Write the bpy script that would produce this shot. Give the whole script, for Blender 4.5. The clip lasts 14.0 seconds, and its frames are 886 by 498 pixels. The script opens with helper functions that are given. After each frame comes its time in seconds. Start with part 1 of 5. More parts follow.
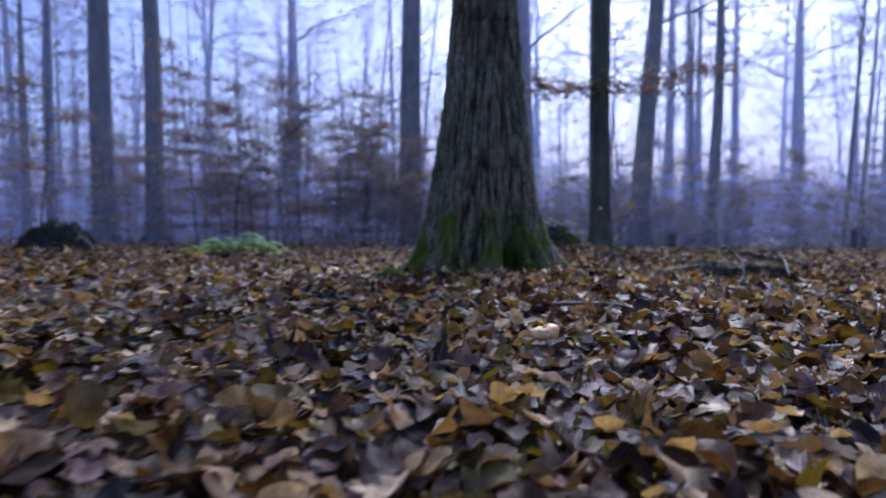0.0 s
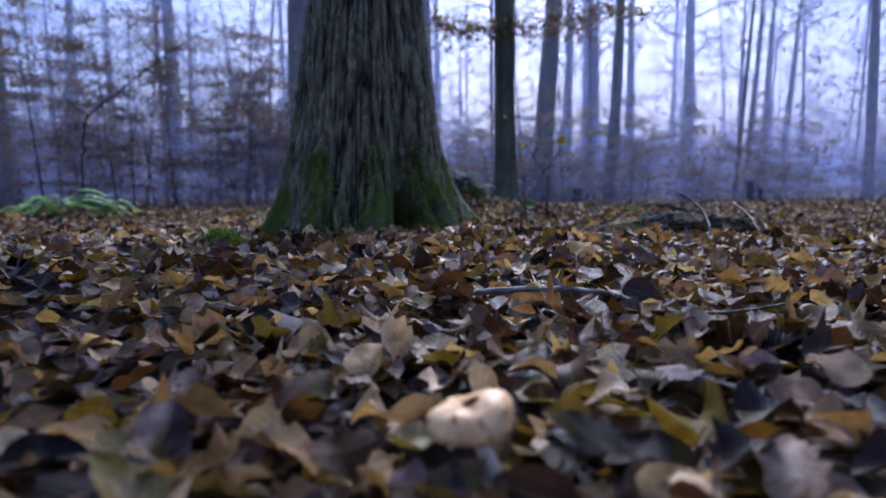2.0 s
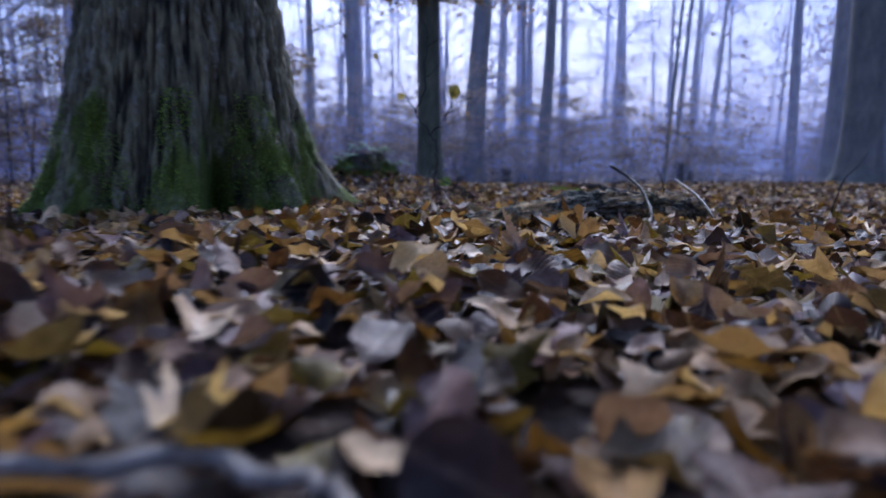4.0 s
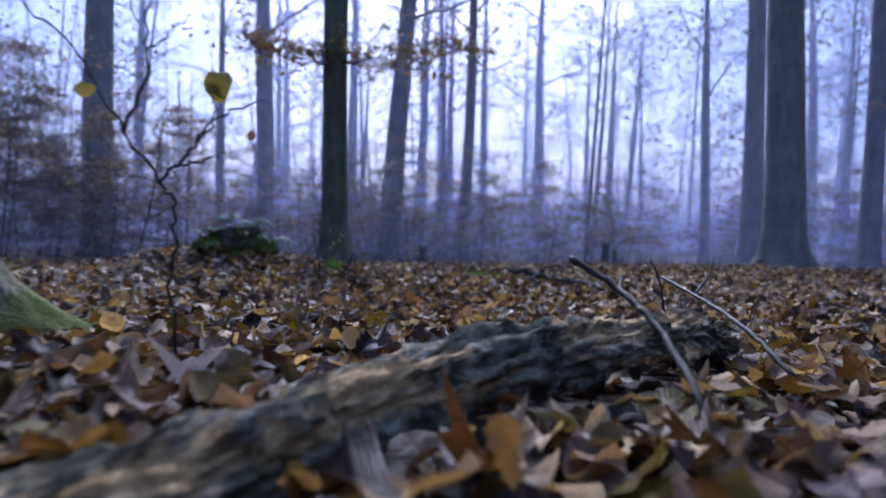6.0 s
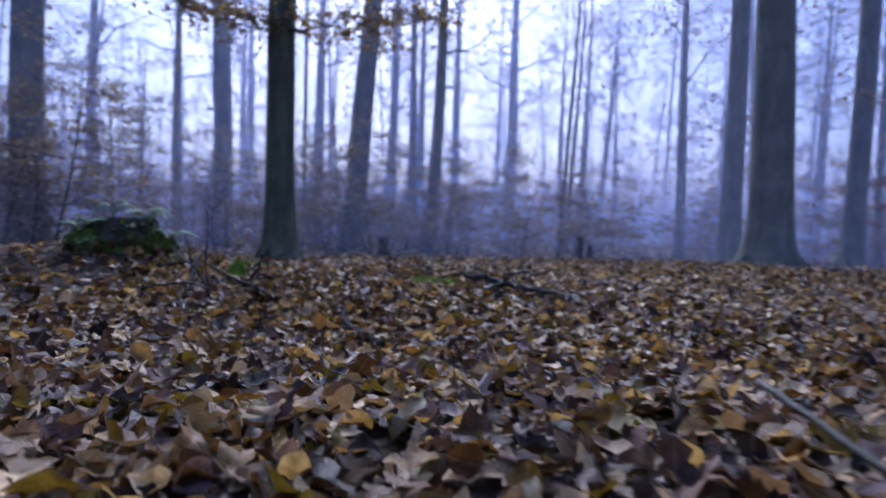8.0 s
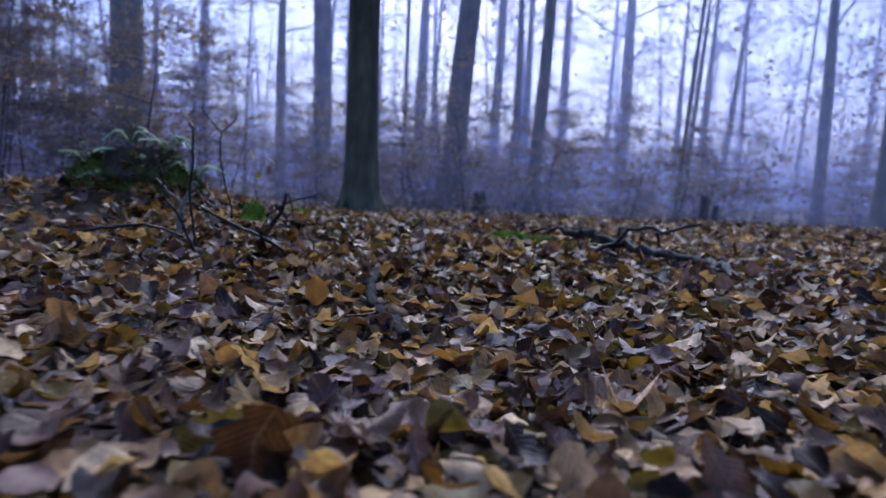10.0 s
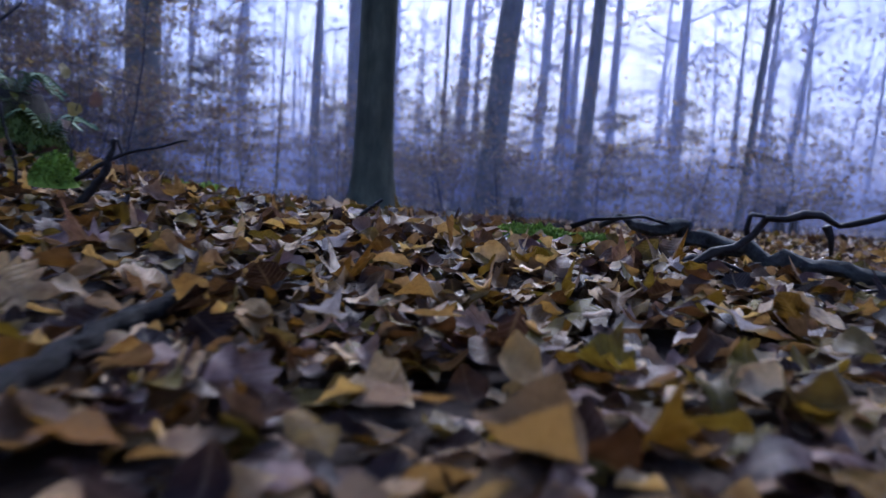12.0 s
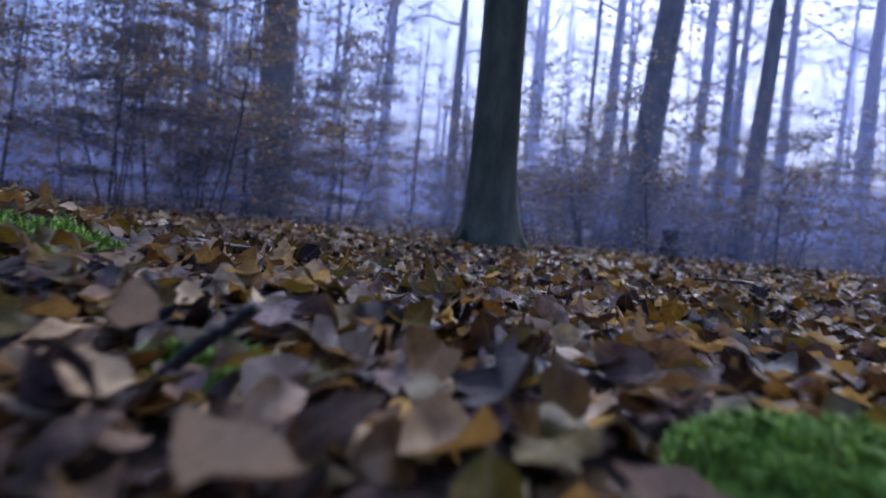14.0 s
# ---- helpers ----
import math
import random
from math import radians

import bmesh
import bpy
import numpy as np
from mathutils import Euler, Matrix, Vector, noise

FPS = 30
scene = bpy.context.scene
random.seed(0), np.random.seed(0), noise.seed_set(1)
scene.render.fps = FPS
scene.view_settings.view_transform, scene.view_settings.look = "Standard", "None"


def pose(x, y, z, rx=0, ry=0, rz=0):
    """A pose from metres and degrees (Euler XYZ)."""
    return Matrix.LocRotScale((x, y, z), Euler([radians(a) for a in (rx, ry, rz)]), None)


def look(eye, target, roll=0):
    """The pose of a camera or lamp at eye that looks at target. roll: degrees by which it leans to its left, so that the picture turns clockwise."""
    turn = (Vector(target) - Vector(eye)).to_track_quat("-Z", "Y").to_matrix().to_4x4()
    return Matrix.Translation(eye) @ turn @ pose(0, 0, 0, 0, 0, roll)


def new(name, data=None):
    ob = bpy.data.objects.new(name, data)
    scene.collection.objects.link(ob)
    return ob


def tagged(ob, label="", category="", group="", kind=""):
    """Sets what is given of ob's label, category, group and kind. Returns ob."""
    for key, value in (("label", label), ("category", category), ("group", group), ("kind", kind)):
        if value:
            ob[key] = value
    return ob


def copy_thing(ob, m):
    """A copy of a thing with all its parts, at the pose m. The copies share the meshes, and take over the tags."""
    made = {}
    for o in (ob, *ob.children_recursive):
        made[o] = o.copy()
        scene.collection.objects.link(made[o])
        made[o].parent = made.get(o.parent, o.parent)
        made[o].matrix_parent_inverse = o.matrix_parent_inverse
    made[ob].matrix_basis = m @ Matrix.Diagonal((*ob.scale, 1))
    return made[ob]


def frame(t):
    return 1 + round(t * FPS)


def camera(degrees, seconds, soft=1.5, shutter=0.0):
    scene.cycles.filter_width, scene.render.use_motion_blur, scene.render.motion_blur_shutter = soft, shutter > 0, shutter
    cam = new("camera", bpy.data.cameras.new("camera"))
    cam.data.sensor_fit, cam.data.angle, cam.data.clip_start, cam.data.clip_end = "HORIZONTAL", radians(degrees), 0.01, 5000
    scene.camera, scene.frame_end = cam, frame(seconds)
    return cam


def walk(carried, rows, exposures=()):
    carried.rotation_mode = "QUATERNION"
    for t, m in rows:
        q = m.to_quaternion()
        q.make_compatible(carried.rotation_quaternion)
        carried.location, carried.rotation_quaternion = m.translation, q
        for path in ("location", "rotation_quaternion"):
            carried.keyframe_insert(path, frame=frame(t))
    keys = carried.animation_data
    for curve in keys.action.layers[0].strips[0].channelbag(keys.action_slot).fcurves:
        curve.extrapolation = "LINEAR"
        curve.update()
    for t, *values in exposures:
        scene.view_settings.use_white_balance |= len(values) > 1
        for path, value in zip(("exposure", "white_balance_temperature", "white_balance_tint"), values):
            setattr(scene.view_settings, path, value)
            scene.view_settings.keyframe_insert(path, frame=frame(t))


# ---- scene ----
cam = camera(69.2, 14.0, 1.5, 0.35)
cam.data.dof.use_dof, cam.data.dof.focus_distance, cam.data.dof.aperture_fstop = True, 1.4, 3.2
METRES, EYE = 8.0, 0.27
ROWS = [
    (0.0, 0.0, 0.0, 0.0, -0.0, -2.64, 0.09),
    (0.5, 0.0074, 0.0417, -0.0005, -4.87, -1.31, 0.06),
    (1.0, 0.0142, 0.0757, 0.0017, -5.84, -1.06, -0.72),
    (1.5, 0.0169, 0.1078, -0.0032, -7.45, -2.81, -0.65),
    (2.0, 0.0188, 0.1318, -0.0105, -8.71, -6.33, 0.5),
    (2.2, 0.0200, 0.1405, -0.0118, -8.90, -6.64, 1.05),
    (4.3, 0.0816, 0.2497, -0.0181, -17.34, -7.94, -0.97),
    (4.5, 0.0878, 0.2657, -0.0177, -19.72, -7.43, -1.29),
    (5.0, 0.1073, 0.3026, -0.0139, -19.74, -4.57, -2.13),
    (5.5, 0.1266, 0.3403, -0.0148, -19.97, -2.26, -1.84),
    (6.0, 0.1426, 0.3729, -0.0168, -21.11, -1.16, -1.06),
    (6.5, 0.1586, 0.4002, -0.0183, -24.96, -2.93, -0.26),
    (7.0, 0.1763, 0.422, -0.0164, -28.55, -5.36, -1.83),
    (7.5, 0.195, 0.4503, -0.0095, -27.37, -4.12, -1.75),
    (8.0, 0.2123, 0.4817, -0.0095, -23.46, -2.15, -1.75),
    (8.2, 0.2159, 0.4955, -0.0109, -20.29, -2.31, -2.30),
    (10.3, 0.2844, 0.6212, -0.0271, -12.85, -6.26, -2.92),
    (10.5, 0.2916, 0.637, -0.0296, -11.37, -6.42, -3.25),
    (11.0, 0.3088, 0.6725, -0.0343, -7.11, -7.54, -5.27),
    (11.5, 0.3216, 0.7087, -0.0391, -9.05, -7.01, -4.25),
    (12.0, 0.3367, 0.7507, -0.0426, -10.28, -5.14, -3.74),
    (12.5, 0.3499, 0.7906, -0.0453, -7.91, -4.32, -3.79),
    (13.0, 0.359, 0.8332, -0.044, -3.64, -4.57, -3.19),
    (13.5, 0.3662, 0.869, -0.0407, -1.59, -4.1, -3.12),
    (14.0, 0.3748, 0.9095, -0.0356, 2.41, -3.98, -4.91),
]
EXPOSURES = [(0.0, 1.04, 4950, 20), (14.0, 1.04, 4950, 20)]
walk(cam, [(t, pose(METRES * x, METRES * y, EYE + METRES * z, 90 + pitch, roll, yaw)) for t, x, y, z, yaw, pitch, roll in ROWS], EXPOSURES)

# ---- world and sun: a low sun behind morning mist, ahead and a little to the right ----
SUN_AZ, SUN_EL = radians(18), radians(38)
world = bpy.data.worlds.new("world")
scene.world = world
world.use_nodes = True
wn = world.node_tree.nodes
sky = wn.new("ShaderNodeTexSky")
sky.sky_type = "NISHITA"
sky.sun_disc = False
sky.sun_elevation, sky.sun_rotation = SUN_EL, SUN_AZ
sky.air_density, sky.dust_density, sky.ozone_density = 1.2, 4.5, 4.0
wn["Background"].inputs[1].default_value = 0.14
world.node_tree.links.new(sky.outputs[0], wn["Background"].inputs[0])
sun = new("sun", bpy.data.lights.new("sun", "SUN"))
sun.data.energy, sun.data.angle, sun.data.color = 2.1, radians(24), (1.0, 0.94, 0.85)
sun_way = Vector((math.sin(SUN_AZ) * math.cos(SUN_EL), math.cos(SUN_AZ) * math.cos(SUN_EL), math.sin(SUN_EL)))
sun.matrix_world = look(sun_way * 60, (0, 0, 0))

rng = np.random.default_rng(7)


# ---- materials ----
class Mat:
    """A node material, with short names for the nodes that all of these use."""

    def __init__(self, name):
        self.m = bpy.data.materials.new(name)
        self.m.use_nodes = True
        self.n, self.l = self.m.node_tree.nodes, self.m.node_tree.links
        self.b = self.n["Principled BSDF"]

    def node(self, kind, **inputs):
        nd = self.n.new(kind)
        for k, v in inputs.items():
            self.put(nd, k.replace("_", " "), v)
        return nd

    def put(self, nd, key, v):
        sock = nd.inputs[int(key) if key.isdigit() else key]
        if isinstance(v, bpy.types.NodeSocket):
            self.l.new(v, sock)
        else:
            sock.default_value = v

    def coords(self, stretch=(1, 1, 1)):
        c = self.n.new("ShaderNodeTexCoord")
        mp = self.n.new("ShaderNodeMapping")
        mp.inputs["Scale"].default_value = stretch
        self.l.new(c.outputs["Object"], mp.inputs[0])
        return mp.outputs[0]

    def noise(self, scale, detail=4.0, rough=0.55, vec=None):
        nd = self.node("ShaderNodeTexNoise", Scale=scale, Detail=detail, Roughness=rough)
        self.l.new(vec if vec is not None else self.coords(), nd.inputs["Vector"])
        return nd.outputs[0]

    def ramp(self, fac, stops, mode="LINEAR"):
        nd = self.n.new("ShaderNodeValToRGB")
        e = nd.color_ramp.elements
        nd.color_ramp.interpolation = mode
        while len(e) < len(stops):
            e.new(0.5)
        for el, (p, c) in zip(e, stops):
            el.position, el.color = p, (*c, 1)
        self.l.new(fac, nd.inputs[0])
        return nd.outputs[0]

    def math(self, op, a, b=0.0, c=0.0):
        nd = self.n.new("ShaderNodeMath")
        nd.operation = op
        for i, v in enumerate((a, b, c)):
            self.put(nd, str(i), v)
        return nd.outputs[0]

    def mix(self, fac, a, b, blend="MIX"):
        nd = self.n.new("ShaderNodeMix")
        nd.data_type, nd.blend_type = "RGBA", blend
        for i, v in ((0, fac), (6, a), (7, b)):
            if isinstance(v, bpy.types.NodeSocket):
                self.l.new(v, nd.inputs[i])
            else:
                nd.inputs[i].default_value = v if i == 0 else (*v, 1)
        return nd.outputs[2]

    def bump(self, height, strength=0.5, distance=0.01):
        nd = self.node("ShaderNodeBump", Height=height, Strength=strength, Distance=distance)
        self.l.new(nd.outputs[0], self.b.inputs["Normal"])

    def done(self, colour, rough=0.7, spec=0.4):
        self.put(self.b, "Base Color", colour if isinstance(colour, bpy.types.NodeSocket) else (*colour, 1))
        self.put(self.b, "Roughness", rough)
        self.put(self.b, "Specular IOR Level", spec)
        return self.m


BROWNS = [(0.0, (0.007, 0.005, 0.006)), (0.15, (0.036, 0.018, 0.017)), (0.27, (0.092, 0.042, 0.018)), (0.36, (0.160, 0.085, 0.016)), (0.46, (0.165, 0.125, 0.016)),
          (0.57, (0.078, 0.046, 0.062)), (0.69, (0.37, 0.225, 0.080)), (0.80, (0.180, 0.112, 0.120)), (0.91, (0.54, 0.36, 0.16)), (1.0, (0.78, 0.58, 0.34))]


def leaf_material(name, stops, per_object=False, gloss=0.46, through_light=0.28):
    """Fallen leaf: a colour for each leaf, blotches, pale side veins and a midrib."""
    k = Mat(name)
    info = k.n.new("ShaderNodeObjectInfo") if per_object else k.n.new("ShaderNodeNewGeometry")
    rnd = info.outputs["Random"] if per_object else info.outputs["Random Per Island"]
    base = k.ramp(rnd, stops)
    uv = k.n.new("ShaderNodeUVMap")
    sep = k.n.new("ShaderNodeSeparateXYZ")
    k.l.new(uv.outputs[0], sep.inputs[0])
    across = k.math("ABSOLUTE", k.math("SUBTRACT", sep.outputs[0], 0.5))
    vein = k.math("SINE", k.math("MULTIPLY", k.math("SUBTRACT", sep.outputs[1], k.math("MULTIPLY", across, 0.8)), 75.0))
    vein = k.math("POWER", k.math("MAXIMUM", vein, 0.0), 6.0)
    rib = k.math("LESS_THAN", across, 0.018)
    lines = k.math("MAXIMUM", k.math("MULTIPLY", vein, 0.55), rib)
    col = k.mix(k.math("MULTIPLY", lines, 0.24), base, (0.34, 0.25, 0.15))
    blot = k.noise(38, 5, 0.65)
    col = k.mix(k.ramp(blot, [(0.40, (0, 0, 0)), (0.66, (0.85, 0.85, 0.85))]), col, k.mix(1.0, col, (0.38, 0.31, 0.29), "MULTIPLY"))
    pale = k.noise(23, 4, 0.6)
    col = k.mix(k.ramp(pale, [(0.55, (0, 0, 0)), (0.70, (0.55, 0.55, 0.55))]), col, k.mix(1.0, col, (1.75, 1.65, 1.6), "MULTIPLY"))
    fine = k.noise(420, 3, 0.6)
    col = k.mix(0.25, col, k.mix(1.0, col, k.ramp(fine, [(0.3, (0.4, 0.4, 0.4)), (0.7, (1.6, 1.55, 1.5))]), "MULTIPLY"))
    k.bump(k.math("ADD", k.math("MULTIPLY", lines, -1.1), k.math("ADD", blot, k.math("MULTIPLY", fine, 0.25))), 0.9, 0.005)
    k.done(col, k.math("ADD", k.math("MULTIPLY", blot, 0.4), gloss - 0.28), k.math("MULTIPLY_ADD", k.math("FRACT", k.math("MULTIPLY", rnd, 37.7)), 0.26, 0.04))
    thin = k.n.new("ShaderNodeBsdfTranslucent")
    k.l.new(k.mix(1.0, col, (1.08, 1.0, 0.5), "MULTIPLY"), thin.inputs[0])
    both = k.n.new("ShaderNodeMixShader")
    both.inputs[0].default_value = through_light
    k.l.new(k.b.outputs[0], both.inputs[1])
    k.l.new(thin.outputs[0], both.inputs[2])
    k.l.new(both.outputs[0], k.n["Material Output"].inputs[0])
    return k.m


M_LEAF = leaf_material("fallen_leaves", BROWNS)
M_LEAF_ONE = leaf_material("fallen_leaf", BROWNS, True)
M_LEAF_PALE = leaf_material("pale_leaf", [(0, (0.40, 0.32, 0.27)), (1, (0.46, 0.39, 0.36))], True)
M_LEAF_TAN = leaf_material("tan_leaf", [(0, (0.40, 0.27, 0.14)), (1, (0.35, 0.21, 0.10))], True)
M_LEAF_ORANGE = leaf_material("orange_leaf", [(0, (0.40, 0.19, 0.04)), (1, (0.48, 0.28, 0.08))], True)
M_LEAF_GOLD = leaf_material("gold_leaf", [(0, (0.66, 0.46, 0.19)), (1, (0.60, 0.38, 0.13))], True)
M_LEAF_YELLOW = leaf_material("yellow_leaf", [(0, (0.55, 0.45, 0.16)), (1, (0.32, 0.28, 0.07))], True)
M_TWIG_LEAF = leaf_material("hanging_leaves", [(0.0, (0.085, 0.050, 0.030)), (0.35, (0.165, 0.102, 0.052)), (0.7, (0.25, 0.172, 0.080)), (1.0, (0.26, 0.212, 0.095))], through_light=0.52)
M_BRAMBLE = leaf_material("bramble_leaves", [(0.0, (0.035, 0.050, 0.018)), (0.6, (0.095, 0.125, 0.040)), (1.0, (0.19, 0.23, 0.09))], through_light=0.3)


def soil_material():
    k = Mat("leaf_mould")
    n1, n2 = k.noise(9, 6, 0.7), k.noise(60, 5, 0.7)
    col = k.ramp(n1, [(0.3, (0.012, 0.007, 0.005)), (0.55, (0.035, 0.019, 0.010)), (0.75, (0.075, 0.042, 0.022))])
    col = k.mix(0.55, col, k.mix(1.0, col, k.ramp(n2, [(0.3, (0.3, 0.3, 0.3)), (0.75, (2.0, 1.9, 1.8))]), "MULTIPLY"))
    k.bump(k.math("ADD", n1, n2), 0.9, 0.03)
    return k.done(col, 0.85, 0.3)


def bark_material(name, dark, light, moss=None, ridge=(14, 14, 2.2), moss_height=0.5, bump=0.02, rough=0.85, plates=False):
    """Bark: long upright ridges and cracks, lichen flecks, and moss that thins out upward in patches."""
    k = Mat(name)
    ridges = k.noise(1.0, 6, 0.6, k.coords(ridge))
    grain = k.noise(1.0, 5, 0.65, k.coords(tuple(4.5 * r for r in ridge)))
    big = k.noise(2.3, 3, 0.5)
    col = k.ramp(k.math("ADD", k.math("MULTIPLY", ridges, 0.65), k.math("MULTIPLY", grain, 0.35)), [(0.34, dark), (0.52, tuple((a + b) / 2 for a, b in zip(dark, light))), (0.68, light)])
    col = k.mix(k.ramp(big, [(0.35, (0, 0, 0)), (0.7, (0.6, 0.6, 0.6))]), col, k.mix(1.0, col, (0.55, 0.6, 0.55), "MULTIPLY"))
    h = k.math("ADD", ridges, k.math("MULTIPLY", grain, 0.5))
    if plates:
        plate_value = k.n.new("ShaderNodeAttribute")
        plate_value.attribute_name = "plate"
        # colour goes darker where plate is low, along cracks, with pale flecks where high
        col = k.mix(k.ramp(plate_value.outputs["Fac"], [(0.08, (0.95, 0.95, 0.95)), (0.62, (0, 0, 0))]), col, tuple(0.6 * v for v in dark))
        col = k.mix(k.ramp(k.math("MULTIPLY", plate_value.outputs["Fac"], k.noise(30, 3, 0.6)), [(0.45, (0, 0, 0)), (0.62, (0.5, 0.5, 0.5))]), col, (0.30, 0.285, 0.24))
    if moss:
        c = k.n.new("ShaderNodeTexCoord")
        sep = k.n.new("ShaderNodeSeparateXYZ")
        k.l.new(c.outputs["Object"], sep.inputs[0])
        patch = k.math("SUBTRACT", k.math("ADD", k.math("MULTIPLY", k.noise(1.0, 4, 0.6, k.coords((5, 5, 2.2))), 4.0), k.math("MULTIPLY", k.noise(70, 3, 0.6), 0.6)), k.math("ADD", 1.35, k.math("DIVIDE", sep.outputs[2], moss_height)))
        mask = k.ramp(patch, [(0.50, (0, 0, 0)), (0.85, (1, 1, 1))])
        tufts = k.noise(160, 4, 0.7)
        green = k.ramp(tufts, [(0.3, tuple(0.35 * v for v in moss)), (0.7, moss)])
        col = k.mix(mask, col, green)
        h = k.math("ADD", h, k.math("MULTIPLY", k.math("MULTIPLY", mask, tufts), 0.8))
    k.bump(h, 0.9, bump)
    return k.done(col, rough, 0.25)


def moss_material(name, a, b):
    k = Mat(name)
    geo = k.n.new("ShaderNodeNewGeometry")
    col = k.ramp(k.math("ADD", k.math("MULTIPLY", geo.outputs["Random Per Island"], 0.6), k.math("MULTIPLY", k.noise(25, 4), 0.4)), [(0.15, a), (0.8, b)])
    return k.done(col, 0.7, 0.3)


def wood_material():
    """Rotten log: bark scraps over bare grey wood, light splintered patches, dark hollows."""
    k = Mat("rotten_wood")
    along = k.noise(1.0, 6, 0.65, k.coords((24, 30, 42)))
    fine = k.noise(1.0, 4, 0.7, k.coords((60, 160, 190)))
    bare = k.n.new("ShaderNodeAttribute")
    bare.attribute_name = "bare"
    scar = k.n.new("ShaderNodeAttribute")
    scar.attribute_name = "rotten"
    bark = k.ramp(along, [(0.36, (0.012, 0.009, 0.007)), (0.48, (0.062, 0.054, 0.038)), (0.62, (0.23, 0.205, 0.135))])
    green = k.ramp(k.noise(14, 5, 0.6), [(0.48, (0, 0, 0)), (0.64, (0.75, 0.75, 0.75))])
    bark = k.mix(green, bark, k.ramp(fine, [(0.3, (0.020, 0.024, 0.008)), (0.7, (0.085, 0.085, 0.028))]))
    crust = k.ramp(k.noise(17, 4, 0.62), [(0.53, (0, 0, 0)), (0.63, (0.8, 0.8, 0.8))])
    bark = k.mix(k.math("MULTIPLY", crust, k.math("SUBTRACT", 1.0, scar.outputs["Fac"])), bark, k.ramp(fine, [(0.32, (0.15, 0.13, 0.085)), (0.6, (0.46, 0.42, 0.31))]))
    wood = k.ramp(k.math("ADD", k.math("MULTIPLY", along, 0.6), k.math("MULTIPLY", fine, 0.4)), [(0.36, (0.085, 0.050, 0.022)), (0.49, (0.42, 0.27, 0.115)), (0.60, (0.80, 0.58, 0.28))])
    col = k.mix(bare.outputs["Fac"], bark, wood)
    k.bump(k.math("ADD", along, k.math("MULTIPLY", fine, 0.5)), 1.0, 0.018)
    return k.done(col, 0.85, 0.2)


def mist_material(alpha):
    """Shell standing in for haze: lets most light through and scatters the rest; thicker low down."""
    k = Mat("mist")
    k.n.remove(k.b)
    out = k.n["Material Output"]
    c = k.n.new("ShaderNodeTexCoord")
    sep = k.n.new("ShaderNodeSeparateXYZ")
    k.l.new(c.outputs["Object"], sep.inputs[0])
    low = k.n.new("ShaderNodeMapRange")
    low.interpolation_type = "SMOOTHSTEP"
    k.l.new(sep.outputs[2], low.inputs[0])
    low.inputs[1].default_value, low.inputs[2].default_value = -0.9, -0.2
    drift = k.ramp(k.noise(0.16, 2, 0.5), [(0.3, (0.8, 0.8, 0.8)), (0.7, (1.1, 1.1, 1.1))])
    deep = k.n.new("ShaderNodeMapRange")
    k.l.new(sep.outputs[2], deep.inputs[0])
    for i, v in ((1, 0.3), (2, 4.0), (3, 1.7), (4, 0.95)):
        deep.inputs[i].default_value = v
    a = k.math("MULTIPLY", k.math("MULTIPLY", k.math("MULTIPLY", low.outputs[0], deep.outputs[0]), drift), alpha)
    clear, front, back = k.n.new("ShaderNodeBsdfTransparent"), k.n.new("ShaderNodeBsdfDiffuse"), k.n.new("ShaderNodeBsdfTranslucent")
    # the blue cast of skylight on haze is put into the shell's own colour
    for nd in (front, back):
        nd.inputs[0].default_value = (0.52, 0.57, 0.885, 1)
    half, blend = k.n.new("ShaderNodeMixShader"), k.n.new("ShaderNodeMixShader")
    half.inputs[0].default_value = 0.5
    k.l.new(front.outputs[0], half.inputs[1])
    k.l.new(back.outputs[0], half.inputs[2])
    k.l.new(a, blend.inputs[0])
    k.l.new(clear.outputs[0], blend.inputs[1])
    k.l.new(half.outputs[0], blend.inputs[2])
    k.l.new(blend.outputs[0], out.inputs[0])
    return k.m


M_SOIL = soil_material()
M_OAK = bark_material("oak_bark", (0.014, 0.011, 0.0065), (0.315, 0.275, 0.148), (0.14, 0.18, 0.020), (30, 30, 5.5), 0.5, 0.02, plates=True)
M_BEECH = bark_material("beech_bark", (0.048, 0.050, 0.032), (0.145, 0.143, 0.088), (0.026, 0.030, 0.012), (9, 9, 2.0), 0.22, 0.006)
M_STICK = bark_material("dead_stick_bark", (0.008, 0.006, 0.005), (0.046, 0.037, 0.030), None, (60, 60, 60), 1, 0.003, 0.6)
M_TWIG = bark_material("twig_bark", (0.009, 0.007, 0.006), (0.038, 0.029, 0.024), None, (90, 90, 90), 1, 0.002, 0.6)
M_LICHEN = bark_material("lichen_bark", (0.007, 0.006, 0.005), (0.088, 0.084, 0.068), None, (34, 34, 34), 1, 0.004, 0.8)
M_PALE = bark_material("pale_dead_wood", (0.07, 0.055, 0.045), (0.36, 0.31, 0.25), None, (70, 70, 70), 1, 0.003, 0.7)
M_DAMP = bark_material("damp_bark", (0.004, 0.004, 0.004), (0.026, 0.022, 0.019), None, (50, 50, 50), 1, 0.012, 0.95)
M_STUMP = bark_material("stump_bark", (0.016, 0.014, 0.011), (0.095, 0.082, 0.060), (0.075, 0.085, 0.020), (30, 30, 9), 0.12, 0.012)
M_LOG = wood_material()
M_MOSS = moss_material("moss", (0.065, 0.115, 0.009), (0.29, 0.42, 0.038))
M_MOSS_DEEP = moss_material("deep_moss", (0.028, 0.045, 0.006), (0.14, 0.18, 0.022))
M_FERN_PALE = moss_material("pale_fern_green", (0.085, 0.135, 0.05), (0.21, 0.29, 0.13))
M_MOSS_ROOT = moss_material("root_moss", (0.05, 0.09, 0.008), (0.28, 0.40, 0.035))
